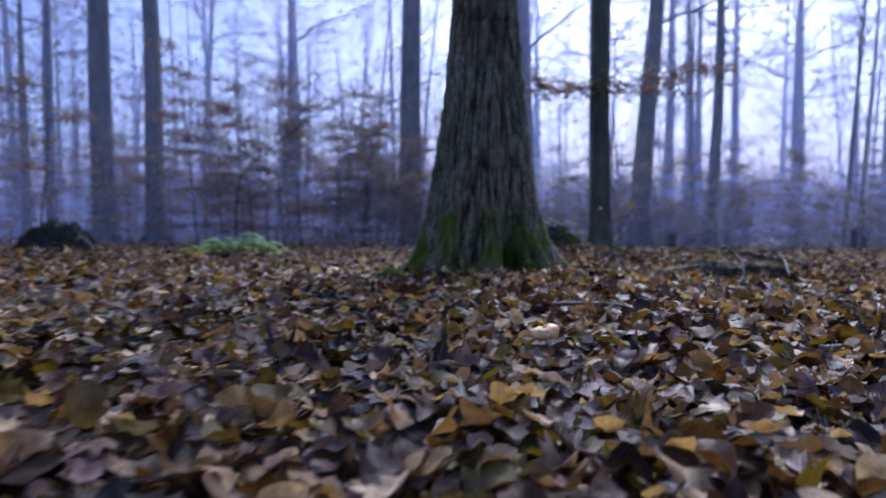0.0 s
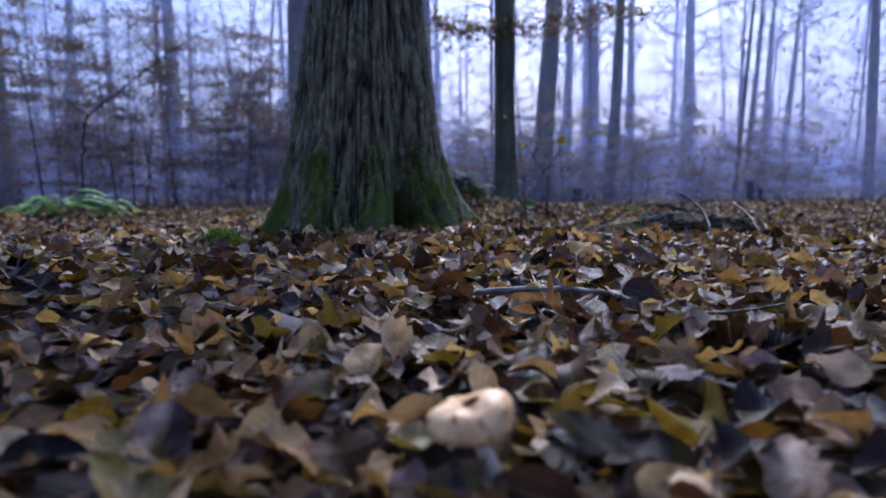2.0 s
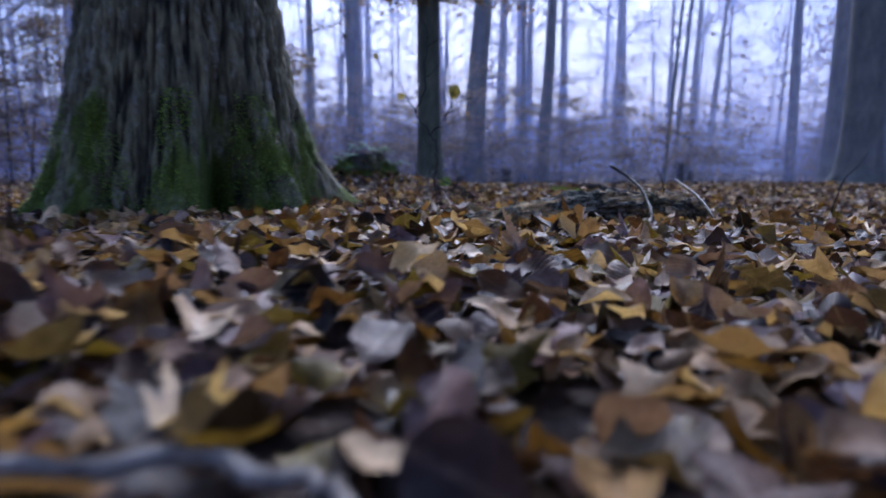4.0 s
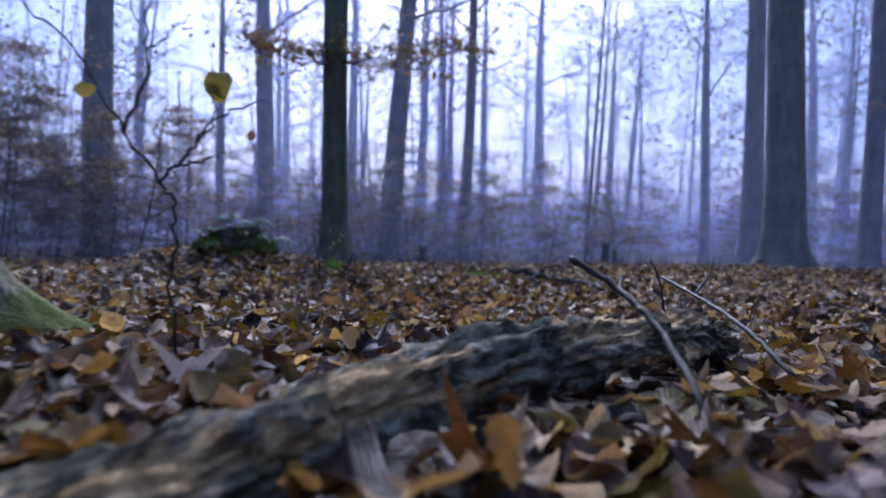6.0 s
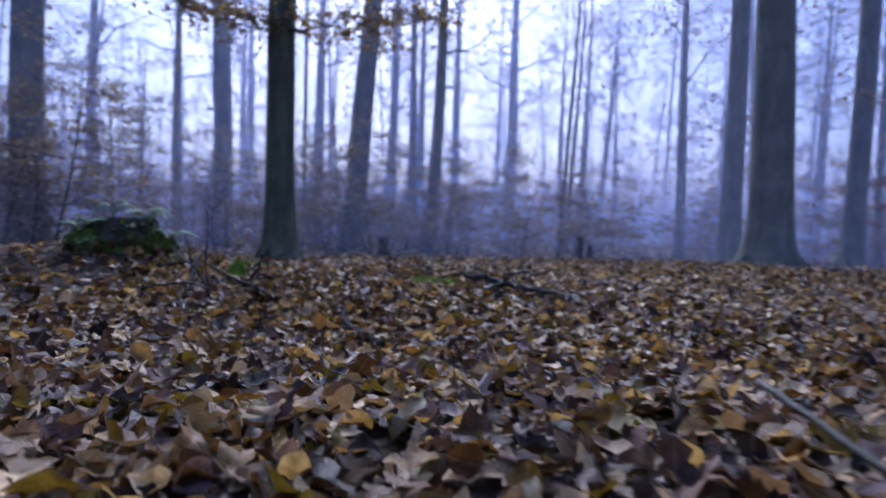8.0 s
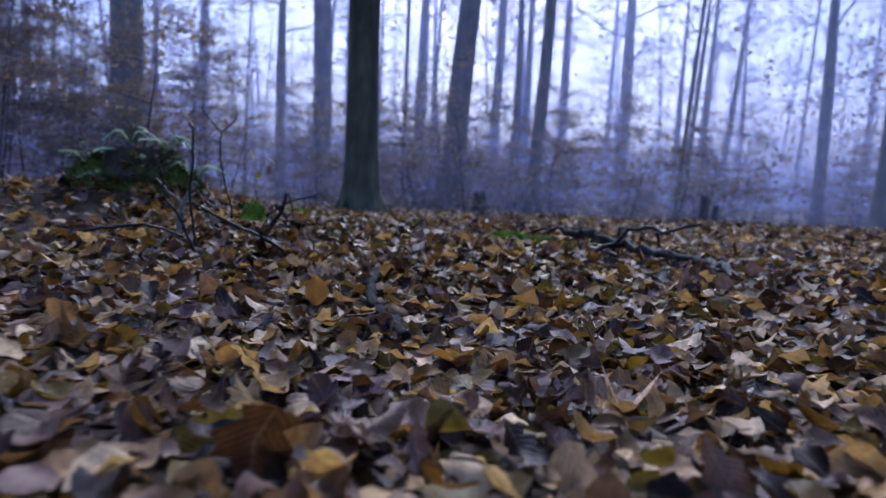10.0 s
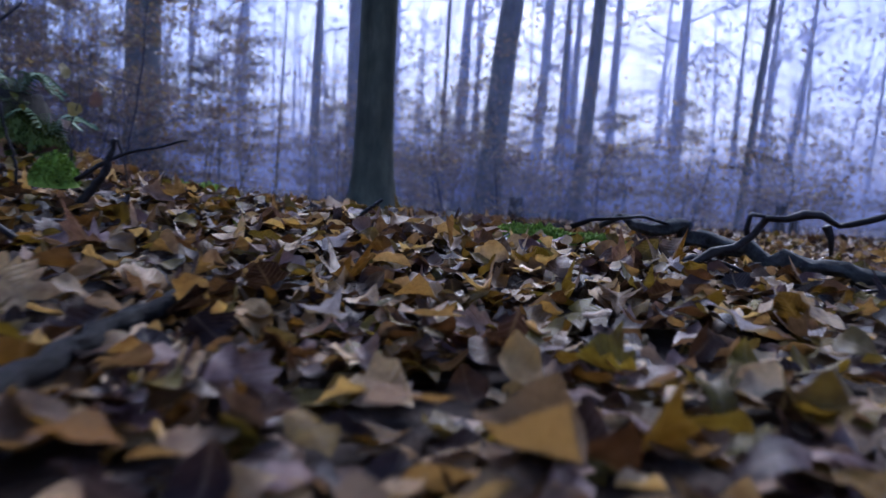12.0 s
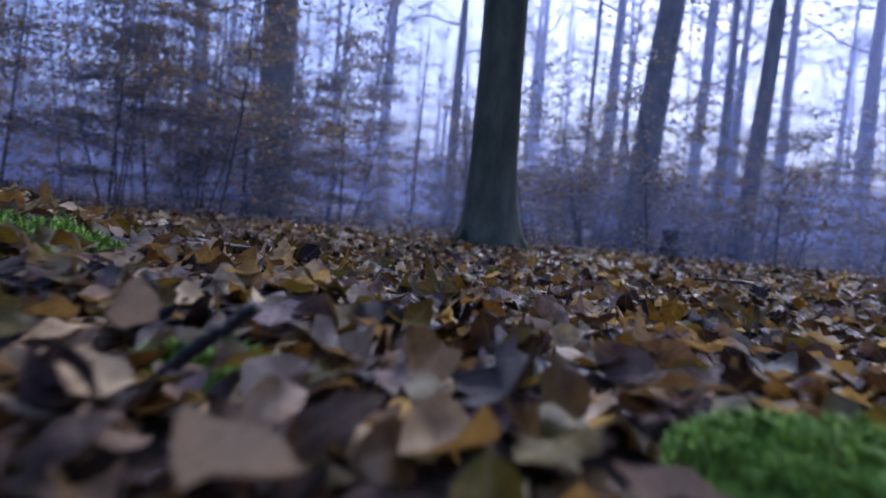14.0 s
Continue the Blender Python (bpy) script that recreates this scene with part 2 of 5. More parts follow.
M_HUMMOCK = moss_material("dark_hummock", (0.010, 0.010, 0.008), (0.045, 0.045, 0.028))
M_FERN = moss_material("fern_green", (0.09, 0.21, 0.025), (0.30, 0.50, 0.075))
M_DARKMOSS = moss_material("dull_moss", (0.040, 0.046, 0.020), (0.18, 0.195, 0.075))


# ---- building helpers ----
def ground_z(x, y):
    """Height of the woodland floor."""
    z = -0.068 - 0.014 * np.clip(x, -30, 30) - 0.024 * np.clip(y, -6, 45)
    for cx, cy, s, a in ((2.5, 8.0, 0.7, 0.085), (1.2, 8.7, 0.6, 0.247), (2.6, 6.2, 0.7, -0.081), (3.2, 12.5, 2.5, 0.031), (0.5, 3.6, 1.5, 0.087), (11, 11, 4, 0.163), (4, 7.5, 0.8, 0.026), (-4.5, 7.5, 0.35, 0.20), (1.46, 8.56, 0.17, 0.08)):
        z = z + a * np.exp(-((x - cx) ** 2 + (y - cy) ** 2) / (2 * s * s))
    return z + 0.012 * np.sin(3.1 * x + 1.3 * y) * np.sin(2.3 * y - 1.1 * x)


def tri_mesh(name, verts, tris, uvs=None, smooth=True):
    me = bpy.data.meshes.new(name)
    v, f = np.ascontiguousarray(verts, dtype=np.float32), np.ascontiguousarray(tris, dtype=np.int32)
    me.vertices.add(len(v))
    me.vertices.foreach_set("co", v.ravel())
    me.loops.add(f.size)
    me.loops.foreach_set("vertex_index", f.ravel())
    me.polygons.add(len(f))
    me.polygons.foreach_set("loop_start", np.arange(0, f.size, 3, dtype=np.int32))
    if uvs is not None:
        me.uv_layers.new(name="UVMap").data.foreach_set("uv", np.ascontiguousarray(np.asarray(uvs, dtype=np.float32)[f.ravel()]).ravel())
    me.update(calc_edges=True)
    me.validate()
    if smooth:
        me.polygons.foreach_set("use_smooth", np.ones(len(f), dtype=bool))
    return me


class Shape:
    """Gathers vertices and triangles of one part."""

    def __init__(self):
        self.v, self.f, self.count = [], [], 0

    def add(self, verts, tris):
        self.v.append(np.asarray(verts, dtype=float))
        self.f.append(np.asarray(tris, dtype=int) + self.count)
        self.count += len(verts)
        return self

    def tube(self, points, radii, sides=8, rough=0.0, cap=True):
        p = np.asarray(points, dtype=float)
        n = len(p)
        way = np.gradient(p, axis=0)
        way /= np.linalg.norm(way, axis=1)[:, None] + 1e-9
        ref = np.array((0.0, 0.0, 1.0)) if abs(way[0][2]) < 0.9 else np.array((1.0, 0.0, 0.0))
        a = np.arange(sides) * 2 * np.pi / sides
        rings = []
        u = np.cross(way[0], ref)
        for i in range(n):
            u = u - way[i] * (u @ way[i])
            u /= np.linalg.norm(u) + 1e-9
            w = np.cross(way[i], u)
            r = radii[i] * (1 + rough * rng.uniform(-1, 1, sides))
            rings.append(p[i] + (np.cos(a) * r)[:, None] * u + (np.sin(a) * r)[:, None] * w)
        v = np.concatenate(rings + ([p[:1], p[-1:]] if cap else []))
        f = []
        for i in range(n - 1):
            for j in range(sides):
                q, s = i * sides + j, i * sides + (j + 1) % sides
                f += [(q, s, s + sides), (q, s + sides, q + sides)]
        if cap:
            c0, c1 = n * sides, n * sides + 1
            for j in range(sides):
                f += [(c0, (j + 1) % sides, j), (c1, (n - 1) * sides + j, (n - 1) * sides + (j + 1) % sides)]
        return self.add(v, f)

    def mesh(self, name, smooth=True):
        return tri_mesh(name, np.concatenate(self.v), np.concatenate(self.f), None, smooth)


def part(name, me, material, parent=None, label=""):
    """Links a mesh as one object, under its thing or part."""
    ob = new(name, me)
    if not me.materials:
        me.materials.append(material)
    if parent is not None:
        ob.parent = parent
    return tagged(ob, label)


def empty(name, x=0.0, y=0.0, z=0.0):
    ob = new(name)
    ob.empty_display_size = 0.1
    ob.matrix_basis = pose(x, y, z)
    return ob


def bent(points, steps=5, wobble=0.0):
    """A smooth line through a few points."""
    p = np.asarray(points, dtype=float)
    out = []
    q = np.vstack([2 * p[0] - p[1], p, 2 * p[-1] - p[-2]])
    for i in range(1, len(q) - 2):
        for t in np.arange(steps) / steps:
            out.append(0.5 * (2 * q[i] + (q[i + 1] - q[i - 1]) * t + (2 * q[i - 1] - 5 * q[i] + 4 * q[i + 1] - q[i + 2]) * t * t + (3 * q[i] - q[i - 1] - 3 * q[i + 1] + q[i + 2]) * t ** 3))
    out.append(p[-1])
    out = np.array(out)
    out[1:-1] += rng.normal(0, wobble, out[1:-1].shape) if wobble else 0
    return out


# ---- leaf shapes: length 1 along y, thin, folded and curled when laid ----
def strip_leaf(rows, wide=1):
    """(v, half-width) rows from stalk to tip; the first and last are points. wide: strips on each side of the midrib."""
    c = 2 * wide + 1
    v, f = [(0, rows[0][0])], []
    for y, w in rows[1:-1]:
        v += [(w * (j - wide) / wide, y - 0.05 * w * abs(j - wide) / wide) for j in range(c)]
    v.append((0, rows[-1][0]))
    n = len(rows) - 2
    f += [(0, 2 + j, 1 + j) for j in range(c - 1)]
    for i in range(n - 1):
        a = 1 + c * i
        for j in range(c - 1):
            f += [(a + j, a + j + 1, a + j + c + 1), (a + j, a + j + c + 1, a + j + c)]
    a, tip = 1 + c * (n - 1), len(v) - 1
    f += [(a + j, a + j + 1, tip) for j in range(c - 1)]
    return np.array(v, dtype=float), np.array(f)


def star_leaf():
    """A maple's five pointed lobes round a middle."""
    ring = [(-0.04, 0.0), (-0.30, 0.06), (-0.20, 0.20), (-0.52, 0.42), (-0.33, 0.47), (-0.36, 0.62), (-0.16, 0.58), (-0.13, 0.80), (0, 1.0), (0.13, 0.80), (0.16, 0.58), (0.36, 0.62), (0.33, 0.47), (0.52, 0.42), (0.20, 0.20), (0.30, 0.06), (0.04, 0.0)]
    v = np.array([(0, 0.36)] + ring)
    return v, np.array([(0, i + 2, i + 1) if i + 2 <= len(ring) else (0, 1, i + 1) for i in range(len(ring))])


BEECH_ROWS = [(0, 0), (0.05, 0.085), (0.16, 0.20), (0.33, 0.295), (0.52, 0.315), (0.70, 0.255), (0.86, 0.14), (0.95, 0.05), (1.0, 0)]
ROUND_ROWS = [(0, 0), (0.03, 0.14), (0.12, 0.28), (0.28, 0.39), (0.48, 0.41), (0.68, 0.33), (0.85, 0.19), (0.95, 0.07), (1.0, 0)]
BEECH, ROUND = strip_leaf(BEECH_ROWS, 2), strip_leaf(ROUND_ROWS, 2)
BEECH_THIN, ROUND_THIN = strip_leaf(BEECH_ROWS[:1] + BEECH_ROWS[2:-2] + BEECH_ROWS[-1:]), strip_leaf(ROUND_ROWS[:1] + ROUND_ROWS[2:-2] + ROUND_ROWS[-1:])
OAK = strip_leaf([(0, 0), (0.10, 0.06), (0.21, 0.16), (0.29, 0.13), (0.40, 0.26), (0.50, 0.20), (0.61, 0.33), (0.71, 0.25), (0.83, 0.27), (0.94, 0.15), (1.0, 0)], 2)
STAR = star_leaf()
PLAIN = strip_leaf([(0, 0), (0.30, 0.29), (0.70, 0.26), (1.0, 0)])
FOLDED = np.array([(0, 0), (-0.31, 0.45), (0, 0.45), (0.31, 0.45), (0, 1.0)]), np.array([(0, 2, 1), (0, 3, 2), (1, 2, 4), (2, 3, 4)])
KITE = np.array([(0, 0), (-0.3, 0.45), (0.3, 0.45), (0, 1.0)]), np.array([(0, 2, 1), (1, 2, 3)])


def laid_leaves(template, x, y, z, size, tilt, curl=0.35, spin=None):
    """Vertices, triangles and UVs of leaves of one shape, each bent, tipped and turned by chance."""
    tv, tf = template
    n, k = len(x), len(tv)
    px = tv[None, :, 0] * rng.uniform(0.85, 1.2, (n, 1))
    py = np.repeat(tv[None, :, 1] - 0.5, n, 0)
    fold, bend = rng.uniform(-0.15, 0.40, (n, 1)), rng.normal(0, curl, (n, 1))
    side, wave, rim = rng.normal(0, 0.45, (n, 1)), rng.uniform(0, 6.3, (n, 1)), rng.normal(0.25, 0.75, (n, 1))
    pz = fold * np.abs(px) + rim * px ** 2 * 1.4 + bend * py ** 2 * 1.4 + side * px * py + 0.24 * np.sin(10 * py + wave) * px
    p = np.stack([px, py, pz], 2) * size[:, None, None]
    ang = rng.uniform(0, 6.2832, n) if spin is None else spin
    ta, tb = rng.uniform(0, 6.2832, n), tilt
    ax = np.stack([np.cos(ta), np.sin(ta), np.zeros(n)], 1)
    c, s = np.cos(ang)[:, None], np.sin(ang)[:, None]
    q = np.stack([p[..., 0] * c - p[..., 1] * s, p[..., 0] * s + p[..., 1] * c, p[..., 2]], 2)
    ct, st = np.cos(tb)[:, None, None], np.sin(tb)[:, None, None]
    a3 = np.repeat(ax[:, None, :], k, 1)
    dot = (q * a3).sum(2, keepdims=True)
    q = q * ct + np.cross(a3, q) * st + a3 * dot * (1 - ct)
    q += np.stack([x, y, z], 1)[:, None, :]
    tris = (tf[None] + (np.arange(n) * k)[:, None, None]).reshape(-1, 3)
    uv = np.repeat(np.stack([tv[:, 0] + 0.5, tv[:, 1]], 1)[None], n, 0).reshape(-1, 2)
    return q.reshape(-1, 3), tris, uv


def leaf_sheet(name, batches):
    v, f, u, c = [], [], [], 0
    for a, b, d in batches:
        v.append(a), f.append(b + c), u.append(d)
        c += len(a)
    return tri_mesh(name, np.concatenate(v), np.concatenate(f), np.concatenate(u))


# ---- ground ----
def build_ground():
    inner_x, inner_y = np.arange(-7, 9.01, 0.10), np.arange(-3, 15.01, 0.10)
    far = np.array([0.6, 1.5, 3, 6, 12, 25, 50, 100, 200, 400, 900.0])
    xs = np.concatenate([inner_x[0] - far[::-1], inner_x, inner_x[-1] + far])
    ys = np.concatenate([inner_y[0] - far[::-1], inner_y, inner_y[-1] + far])
    gx, gy = np.meshgrid(xs, ys)
    v = np.stack([gx, gy, ground_z(gx, gy)], 2).reshape(-1, 3)
    w = len(xs)
    i = (np.arange(len(ys) - 1)[:, None] * w + np.arange(w - 1)[None]).ravel()
    f = np.concatenate([np.stack([i, i + 1, i + w + 1], 1), np.stack([i, i + w + 1, i + w], 1)])
    return tagged(part("ground", tri_mesh("ground", v, f), M_SOIL), "sloping woodland floor of dark damp leaf mould", "ground", kind="structure")


ground = build_ground()


# ---- see-through shells that stand in for mist between the trees ----
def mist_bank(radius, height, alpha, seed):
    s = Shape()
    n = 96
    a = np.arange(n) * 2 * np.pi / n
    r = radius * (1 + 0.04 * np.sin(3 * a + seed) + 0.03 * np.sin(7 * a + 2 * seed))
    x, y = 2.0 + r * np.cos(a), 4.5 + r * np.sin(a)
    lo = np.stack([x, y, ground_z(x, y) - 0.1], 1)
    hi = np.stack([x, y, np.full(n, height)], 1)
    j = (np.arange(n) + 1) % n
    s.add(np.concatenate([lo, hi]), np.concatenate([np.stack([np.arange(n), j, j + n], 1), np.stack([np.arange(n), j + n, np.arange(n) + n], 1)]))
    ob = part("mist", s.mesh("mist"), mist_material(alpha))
    return tagged(ob, "thin see-through shell standing in for morning mist between the trees", "mist", kind="structure")


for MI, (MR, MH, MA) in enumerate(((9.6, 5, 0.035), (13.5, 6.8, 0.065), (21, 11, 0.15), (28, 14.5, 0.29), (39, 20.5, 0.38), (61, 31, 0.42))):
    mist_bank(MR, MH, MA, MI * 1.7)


# ---- the big oak beside the path ----
def big_oak(x, y):
    z0 = float(ground_z(x, y))
    root = tagged(empty("oak_tree", x, y, z0), "thick old tree with furrowed dark bark and mossy spreading roots", "tree")
    zs = np.concatenate([np.arange(-0.22, 1.7, 0.012), np.arange(1.6, 4.0, 0.05), np.arange(4.0, 13.1, 0.6)])
    sides = 300
    th = np.arange(sides) * 2 * np.pi / sides
    knots = np.array([(-0.3, 0.39), (0.0, 0.372), (0.1, 0.365), (0.25, 0.358), (0.5, 0.335), (1.0, 0.275), (1.35, 0.238), (1.7, 0.212), (3.0, 0.205), (8.0, 0.17), (13.5, 0.13)])
    v, plate = [], []
    roots = ((-174, 0.22, 10), (-140, 0.15, 10), (-112, 0.10, 10), (-86, 0.26, 7), (-67, -0.26, 6), (-48, 0.27, 8), (22, 0.34, 11), (48, 0.16, 14), (100, 0.15, 14), (146, 0.16, 12))
    for zz in zs:
        r0 = np.interp(zz, knots[:, 0], knots[:, 1])
        for a in th:
            lobe = 0.0
            for ra, amp, wide in roots:
                d = (math.degrees(a) - ra + 180) % 360 - 180
                lobe += amp * math.exp(-(d / wide) ** 2 / 2) * (math.exp(-max(zz, -0.1) / 0.17) * 0.72 + 0.28 * math.exp(-max(zz, 0) / 0.55))
            r = r0 + lobe
            c, s = math.cos(a), math.sin(a)
            if zz < 4:
                wander = 0.35 * noise.noise((c * 2.4, s * 2.4, zz * 2.2))
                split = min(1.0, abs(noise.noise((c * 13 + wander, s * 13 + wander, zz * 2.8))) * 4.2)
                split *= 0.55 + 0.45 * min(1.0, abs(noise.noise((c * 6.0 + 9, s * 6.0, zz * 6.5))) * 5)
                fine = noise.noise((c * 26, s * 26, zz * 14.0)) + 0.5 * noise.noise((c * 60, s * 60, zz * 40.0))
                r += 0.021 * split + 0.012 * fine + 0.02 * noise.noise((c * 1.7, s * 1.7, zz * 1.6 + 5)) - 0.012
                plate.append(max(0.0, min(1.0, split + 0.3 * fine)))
            else:
                plate.append(0.6)
            v.append((r * c, r * s, zz))
    n = len(zs)
    f = []
    for i in range(n - 1):
        for j in range(sides):
            q, w = i * sides + j, i * sides + (j + 1) % sides
            f += [(q, w, w + sides), (q, w + sides, q + sides)]
    trunk = tri_mesh("oak_trunk", v, f)
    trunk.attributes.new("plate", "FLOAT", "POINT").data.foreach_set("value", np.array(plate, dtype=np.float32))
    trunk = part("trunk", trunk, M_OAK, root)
    # moss shoots in patches on the roots
    g, s = np.random.default_rng(8), Shape()
    vv = np.array(v)
    low = np.nonzero((vv[:, 2] > 0.0) & (vv[:, 2] < 0.42))[0]
    for k in g.choice(low, 80000):
        p = vv[k] + g.uniform(-0.006, 0.006, 3) * (1, 1, 1.3)
        c, sn = p[0] / math.hypot(p[0], p[1]), p[1] / math.hypot(p[0], p[1])
        ang = math.degrees(math.atan2(p[1], p[0]))
        crest = max(math.exp(-((ang - q + 180) % 360 - 180) ** 2 / 180) for q in (-112, -86, -48, 22, -174, 100))
        if noise.noise((p[0] * 6, p[1] * 6, p[2] * 3.5 + 3)) * 1.5 - 0.16 + 0.85 * crest - p[2] * 1.6 + g.normal(0, 0.08) < 0.12:
            continue
        ln, w = g.uniform(0.006, 0.016), g.uniform(0.0012, 0.0024)
        way = np.array((c, sn, 0.5)) + g.normal(0, 0.5, 3)
        way *= ln / np.linalg.norm(way)
        side = np.array((-sn, c, g.normal(0, 0.3))) * w
        o = p - np.array((c, sn, 0)) * 0.002
        s.add([o - side, o + side, o + way], [(0, 1, 2)])
    tagged(part("moss", s.mesh("root_moss"), M_MOSS_ROOT, trunk, "deep green moss"), kind="stuff")
    for i in range(9):
        a, zb = i * 2.4 + 0.4, 5.5 + 0.75 * i
        tip = np.array((math.cos(a) * (4.2 - 0.3 * i), math.sin(a) * (4.2 - 0.3 * i), zb + 2.6))
        line = bent([(0, 0, zb), tip * (0.35, 0.35, 0) + np.array((0, 0, zb + 0.6)), tip], 5, 0.05)
        s = Shape().tube(line, np.linspace(0.10, 0.015, len(line)), 7)
        for b in range(5):
            o = line[4 + b]
            d = rng.normal(0, 0.8, 3) + (math.cos(a), math.sin(a), 0.5)
            s.tube([o, o + d * 0.5, o + d], [0.025, 0.015, 0.005], 4)
        part("limb", s.mesh("oak_limb"), M_BEECH, root)
    s = 1400
    a, d, zz = rng.uniform(0, 6.28, s), 4.4 * np.sqrt(rng.uniform(0.02, 1, s)), rng.uniform(6, 14, s)
    part("crown", leaf_sheet("oak_crown", [laid_leaves(FOLDED, d * np.cos(a), d * np.sin(a), zz, rng.uniform(0.08, 0.13, s), rng.uniform(0, 1.2, s))]), M_TWIG_LEAF, root)
    return root


OAK_X, OAK_Y = 0.275, 4.28
big_oak(OAK_X, OAK_Y)


# ---- beeches: smooth grey trunks, limbs and thin autumn crowns ----
def beech_model(seed, height=17.0):
    """A tree of trunk radius 0.2 at breast height, standing at the origin."""
    g = np.random.default_rng(seed)
    root = empty("beech_tree")
    zs = np.concatenate([(-0.3, -0.05, 0.0, 0.08, 0.2, 0.4, 0.8), np.linspace(1.5, height, 15)])
    sway = np.stack([0.05 * np.sin(zs * 0.35 + seed), 0.05 * np.sin(zs * 0.27 + 2 * seed), np.zeros(len(zs))], 1) * np.clip(zs / 4, 0, 1)[:, None]
    sides, s = 22, Shape()
    v = []
    for i, zz in enumerate(zs):
        r = np.interp(zz, (-0.3, 0.0, 0.15, 0.5, 1.3, 6, height), (0.50, 0.37, 0.285, 0.228, 0.205, 0.175, 0.02))
        a = np.arange(sides) * 2 * np.pi / sides
        lob = 1 + 0.16 * np.sin(5 * a + seed) * math.exp(-max(zz, 0) / 0.2) + 0.025 * np.sin(2 * a + zz * 0.6 + seed) + 0.012 * np.sin(3 * a - zz)
        v.append(np.stack([np.cos(a) * r * lob, np.sin(a) * r * lob, np.full(sides, zz)], 1) + sway[i])
    f = []
    for i in range(len(zs) - 1):
        for j in range(sides):
            q, w = i * sides + j, i * sides + (j + 1) % sides
            f += [(q, w, w + sides), (q, w + sides, q + sides)]
    part("trunk", s.add(np.concatenate(v), f).mesh("beech_trunk"), M_BEECH, root)
    xs, ys, zz = [], [], []
    for i in range(11):
        a, zb = i * 2.4 + seed, 6.5 + 0.9 * i + g.uniform(0, 0.8)
        reach = 3.6 - 0.2 * i
        line = bent([(0, 0, zb), (math.cos(a) * reach * 0.45, math.sin(a) * reach * 0.45, zb + g.uniform(0.5, 1.6)), (math.cos(a + 0.25) * reach, math.sin(a + 0.25) * reach, zb + g.uniform(0.8, 3.2))], 4, 0.07)
        limb = Shape().tube(line, np.linspace(0.042, 0.006, len(line)), 6)
        for b in range(6):
            o = line[2 + b]
            d = np.array((math.cos(a), math.sin(a), 0.1)) * 0.7 + g.normal(0, 0.5, 3) * (1, 1, 0.4)
            limb.tube([o, o + d * 0.5, o + d + (0, 0, -0.05)], [0.014, 0.009, 0.004], 4)
            for c in range(22):
                w = o + d * g.uniform(0.2, 1.1) + g.normal(0, 0.16, 3) * (1, 1, 0.35)
                xs.append(w[0]), ys.append(w[1]), zz.append(w[2])
        part("limb", limb.mesh("beech_limb"), M_BEECH, root)
    n = len(xs)
    part("crown", leaf_sheet("beech_crown", [laid_leaves(KITE, np.array(xs), np.array(ys), np.array(zz), g.uniform(0.07, 0.11, n), g.uniform(0, 0.9, n))]), M_TWIG_LEAF, root)
    return tagged(root, "tall smooth grey beech trunk standing in mist", "tree", "beeches in the mist")


MODELS = [beech_model(s) for s in (1, 2, 3)]
placed_models = set()


def beech(x, y, diameter, lean_x=0.0, lean_y=0.0, turn=0.0, kind=0, label=""):
    k, s = diameter / 0.41, MODELS[kind].scale
    m = pose(x, y, float(ground_z(x, y)), -lean_y, lean_x, 0) @ pose(0, 0, 0, 0, 0, turn) @ Matrix.Diagonal((k / s[0], k / s[1], max(0.75, min(1.15, k)) / s[2], 1))
    if kind not in placed_models:
        placed_models.add(kind)
        MODELS[kind].matrix_basis = m
        return MODELS[kind]
    return copy_thing(MODELS[kind], m)


# trees that can be told apart: place, trunk diameter, lean and model
NEAR_TREES = (
    (3.18, 12.95, 0.4, -0.5, 0), (9.2, 22.1, 0.38, 1.4, 2), (-0.93, 19.9, 0.68, -0.3, 1), (11.3, 11.8, 0.67, 0.2, 2), (14.3, 15.4, 0.48, 0, 0),
    (15.4, 13.1, 0.44, 1.2, 1), (11.3, 8.45, 0.5, 0.6, 1), (12.6, 20.2, 0.13, 3.5, 2), (21.6, 14.8, 0.26, 1.5, 2), (24, 18, 0.3, -1, 0),
)
LEFT_TREES = (
    (-9, 20.2, 0.58, -1.2, 2), (-6.8, 29.6, 0.56, 0, 1), (-16.8, 53, 0.45, 0, 2), (-10.2, 19.4, 0.68, 0, 2), (-16.5, 25.5, 0.34, 0, 0),
    (-14.2, 23.4, 0.4, 0, 1), (-9, 38, 0.4, 0.6, 2),
)
MISTY_TREES = (
    (6.95, 22.8, 0.66, 3.4, 1), (19.8, 36.2, 0.72, 0.6, 0), (3.5, 27, 0.66, -0.5, 0), (13.6, 39.2, 0.62, 0.8, 1), (10.2, 26.7, 0.2, 0.6, 2),
    (8.95, 36.9, 0.6, 0.2, 0), (2.2, 32.2, 0.4, -0.5, 1), (-1.5, 39.4, 0.56, 0, 2), (19.5, 22.5, 0.38, -0.6, 0), (22.5, 35.2, 0.34, 0.4, 0),
    (15.2, 38.5, 0.46, 0.3, 1), (17.2, 38.2, 0.54, 0.3, 0), (6.2, 43, 0.5, 0.2, 2), (17.5, 27, 0.22, 3, 0), (20.5, 29, 0.3, 5, 1),
)
for BX, BY, BD, LX, BK in NEAR_TREES + LEFT_TREES + MISTY_TREES:
    beech(BX, BY, BD, LX, 0, rng.uniform(0, 360), BK)


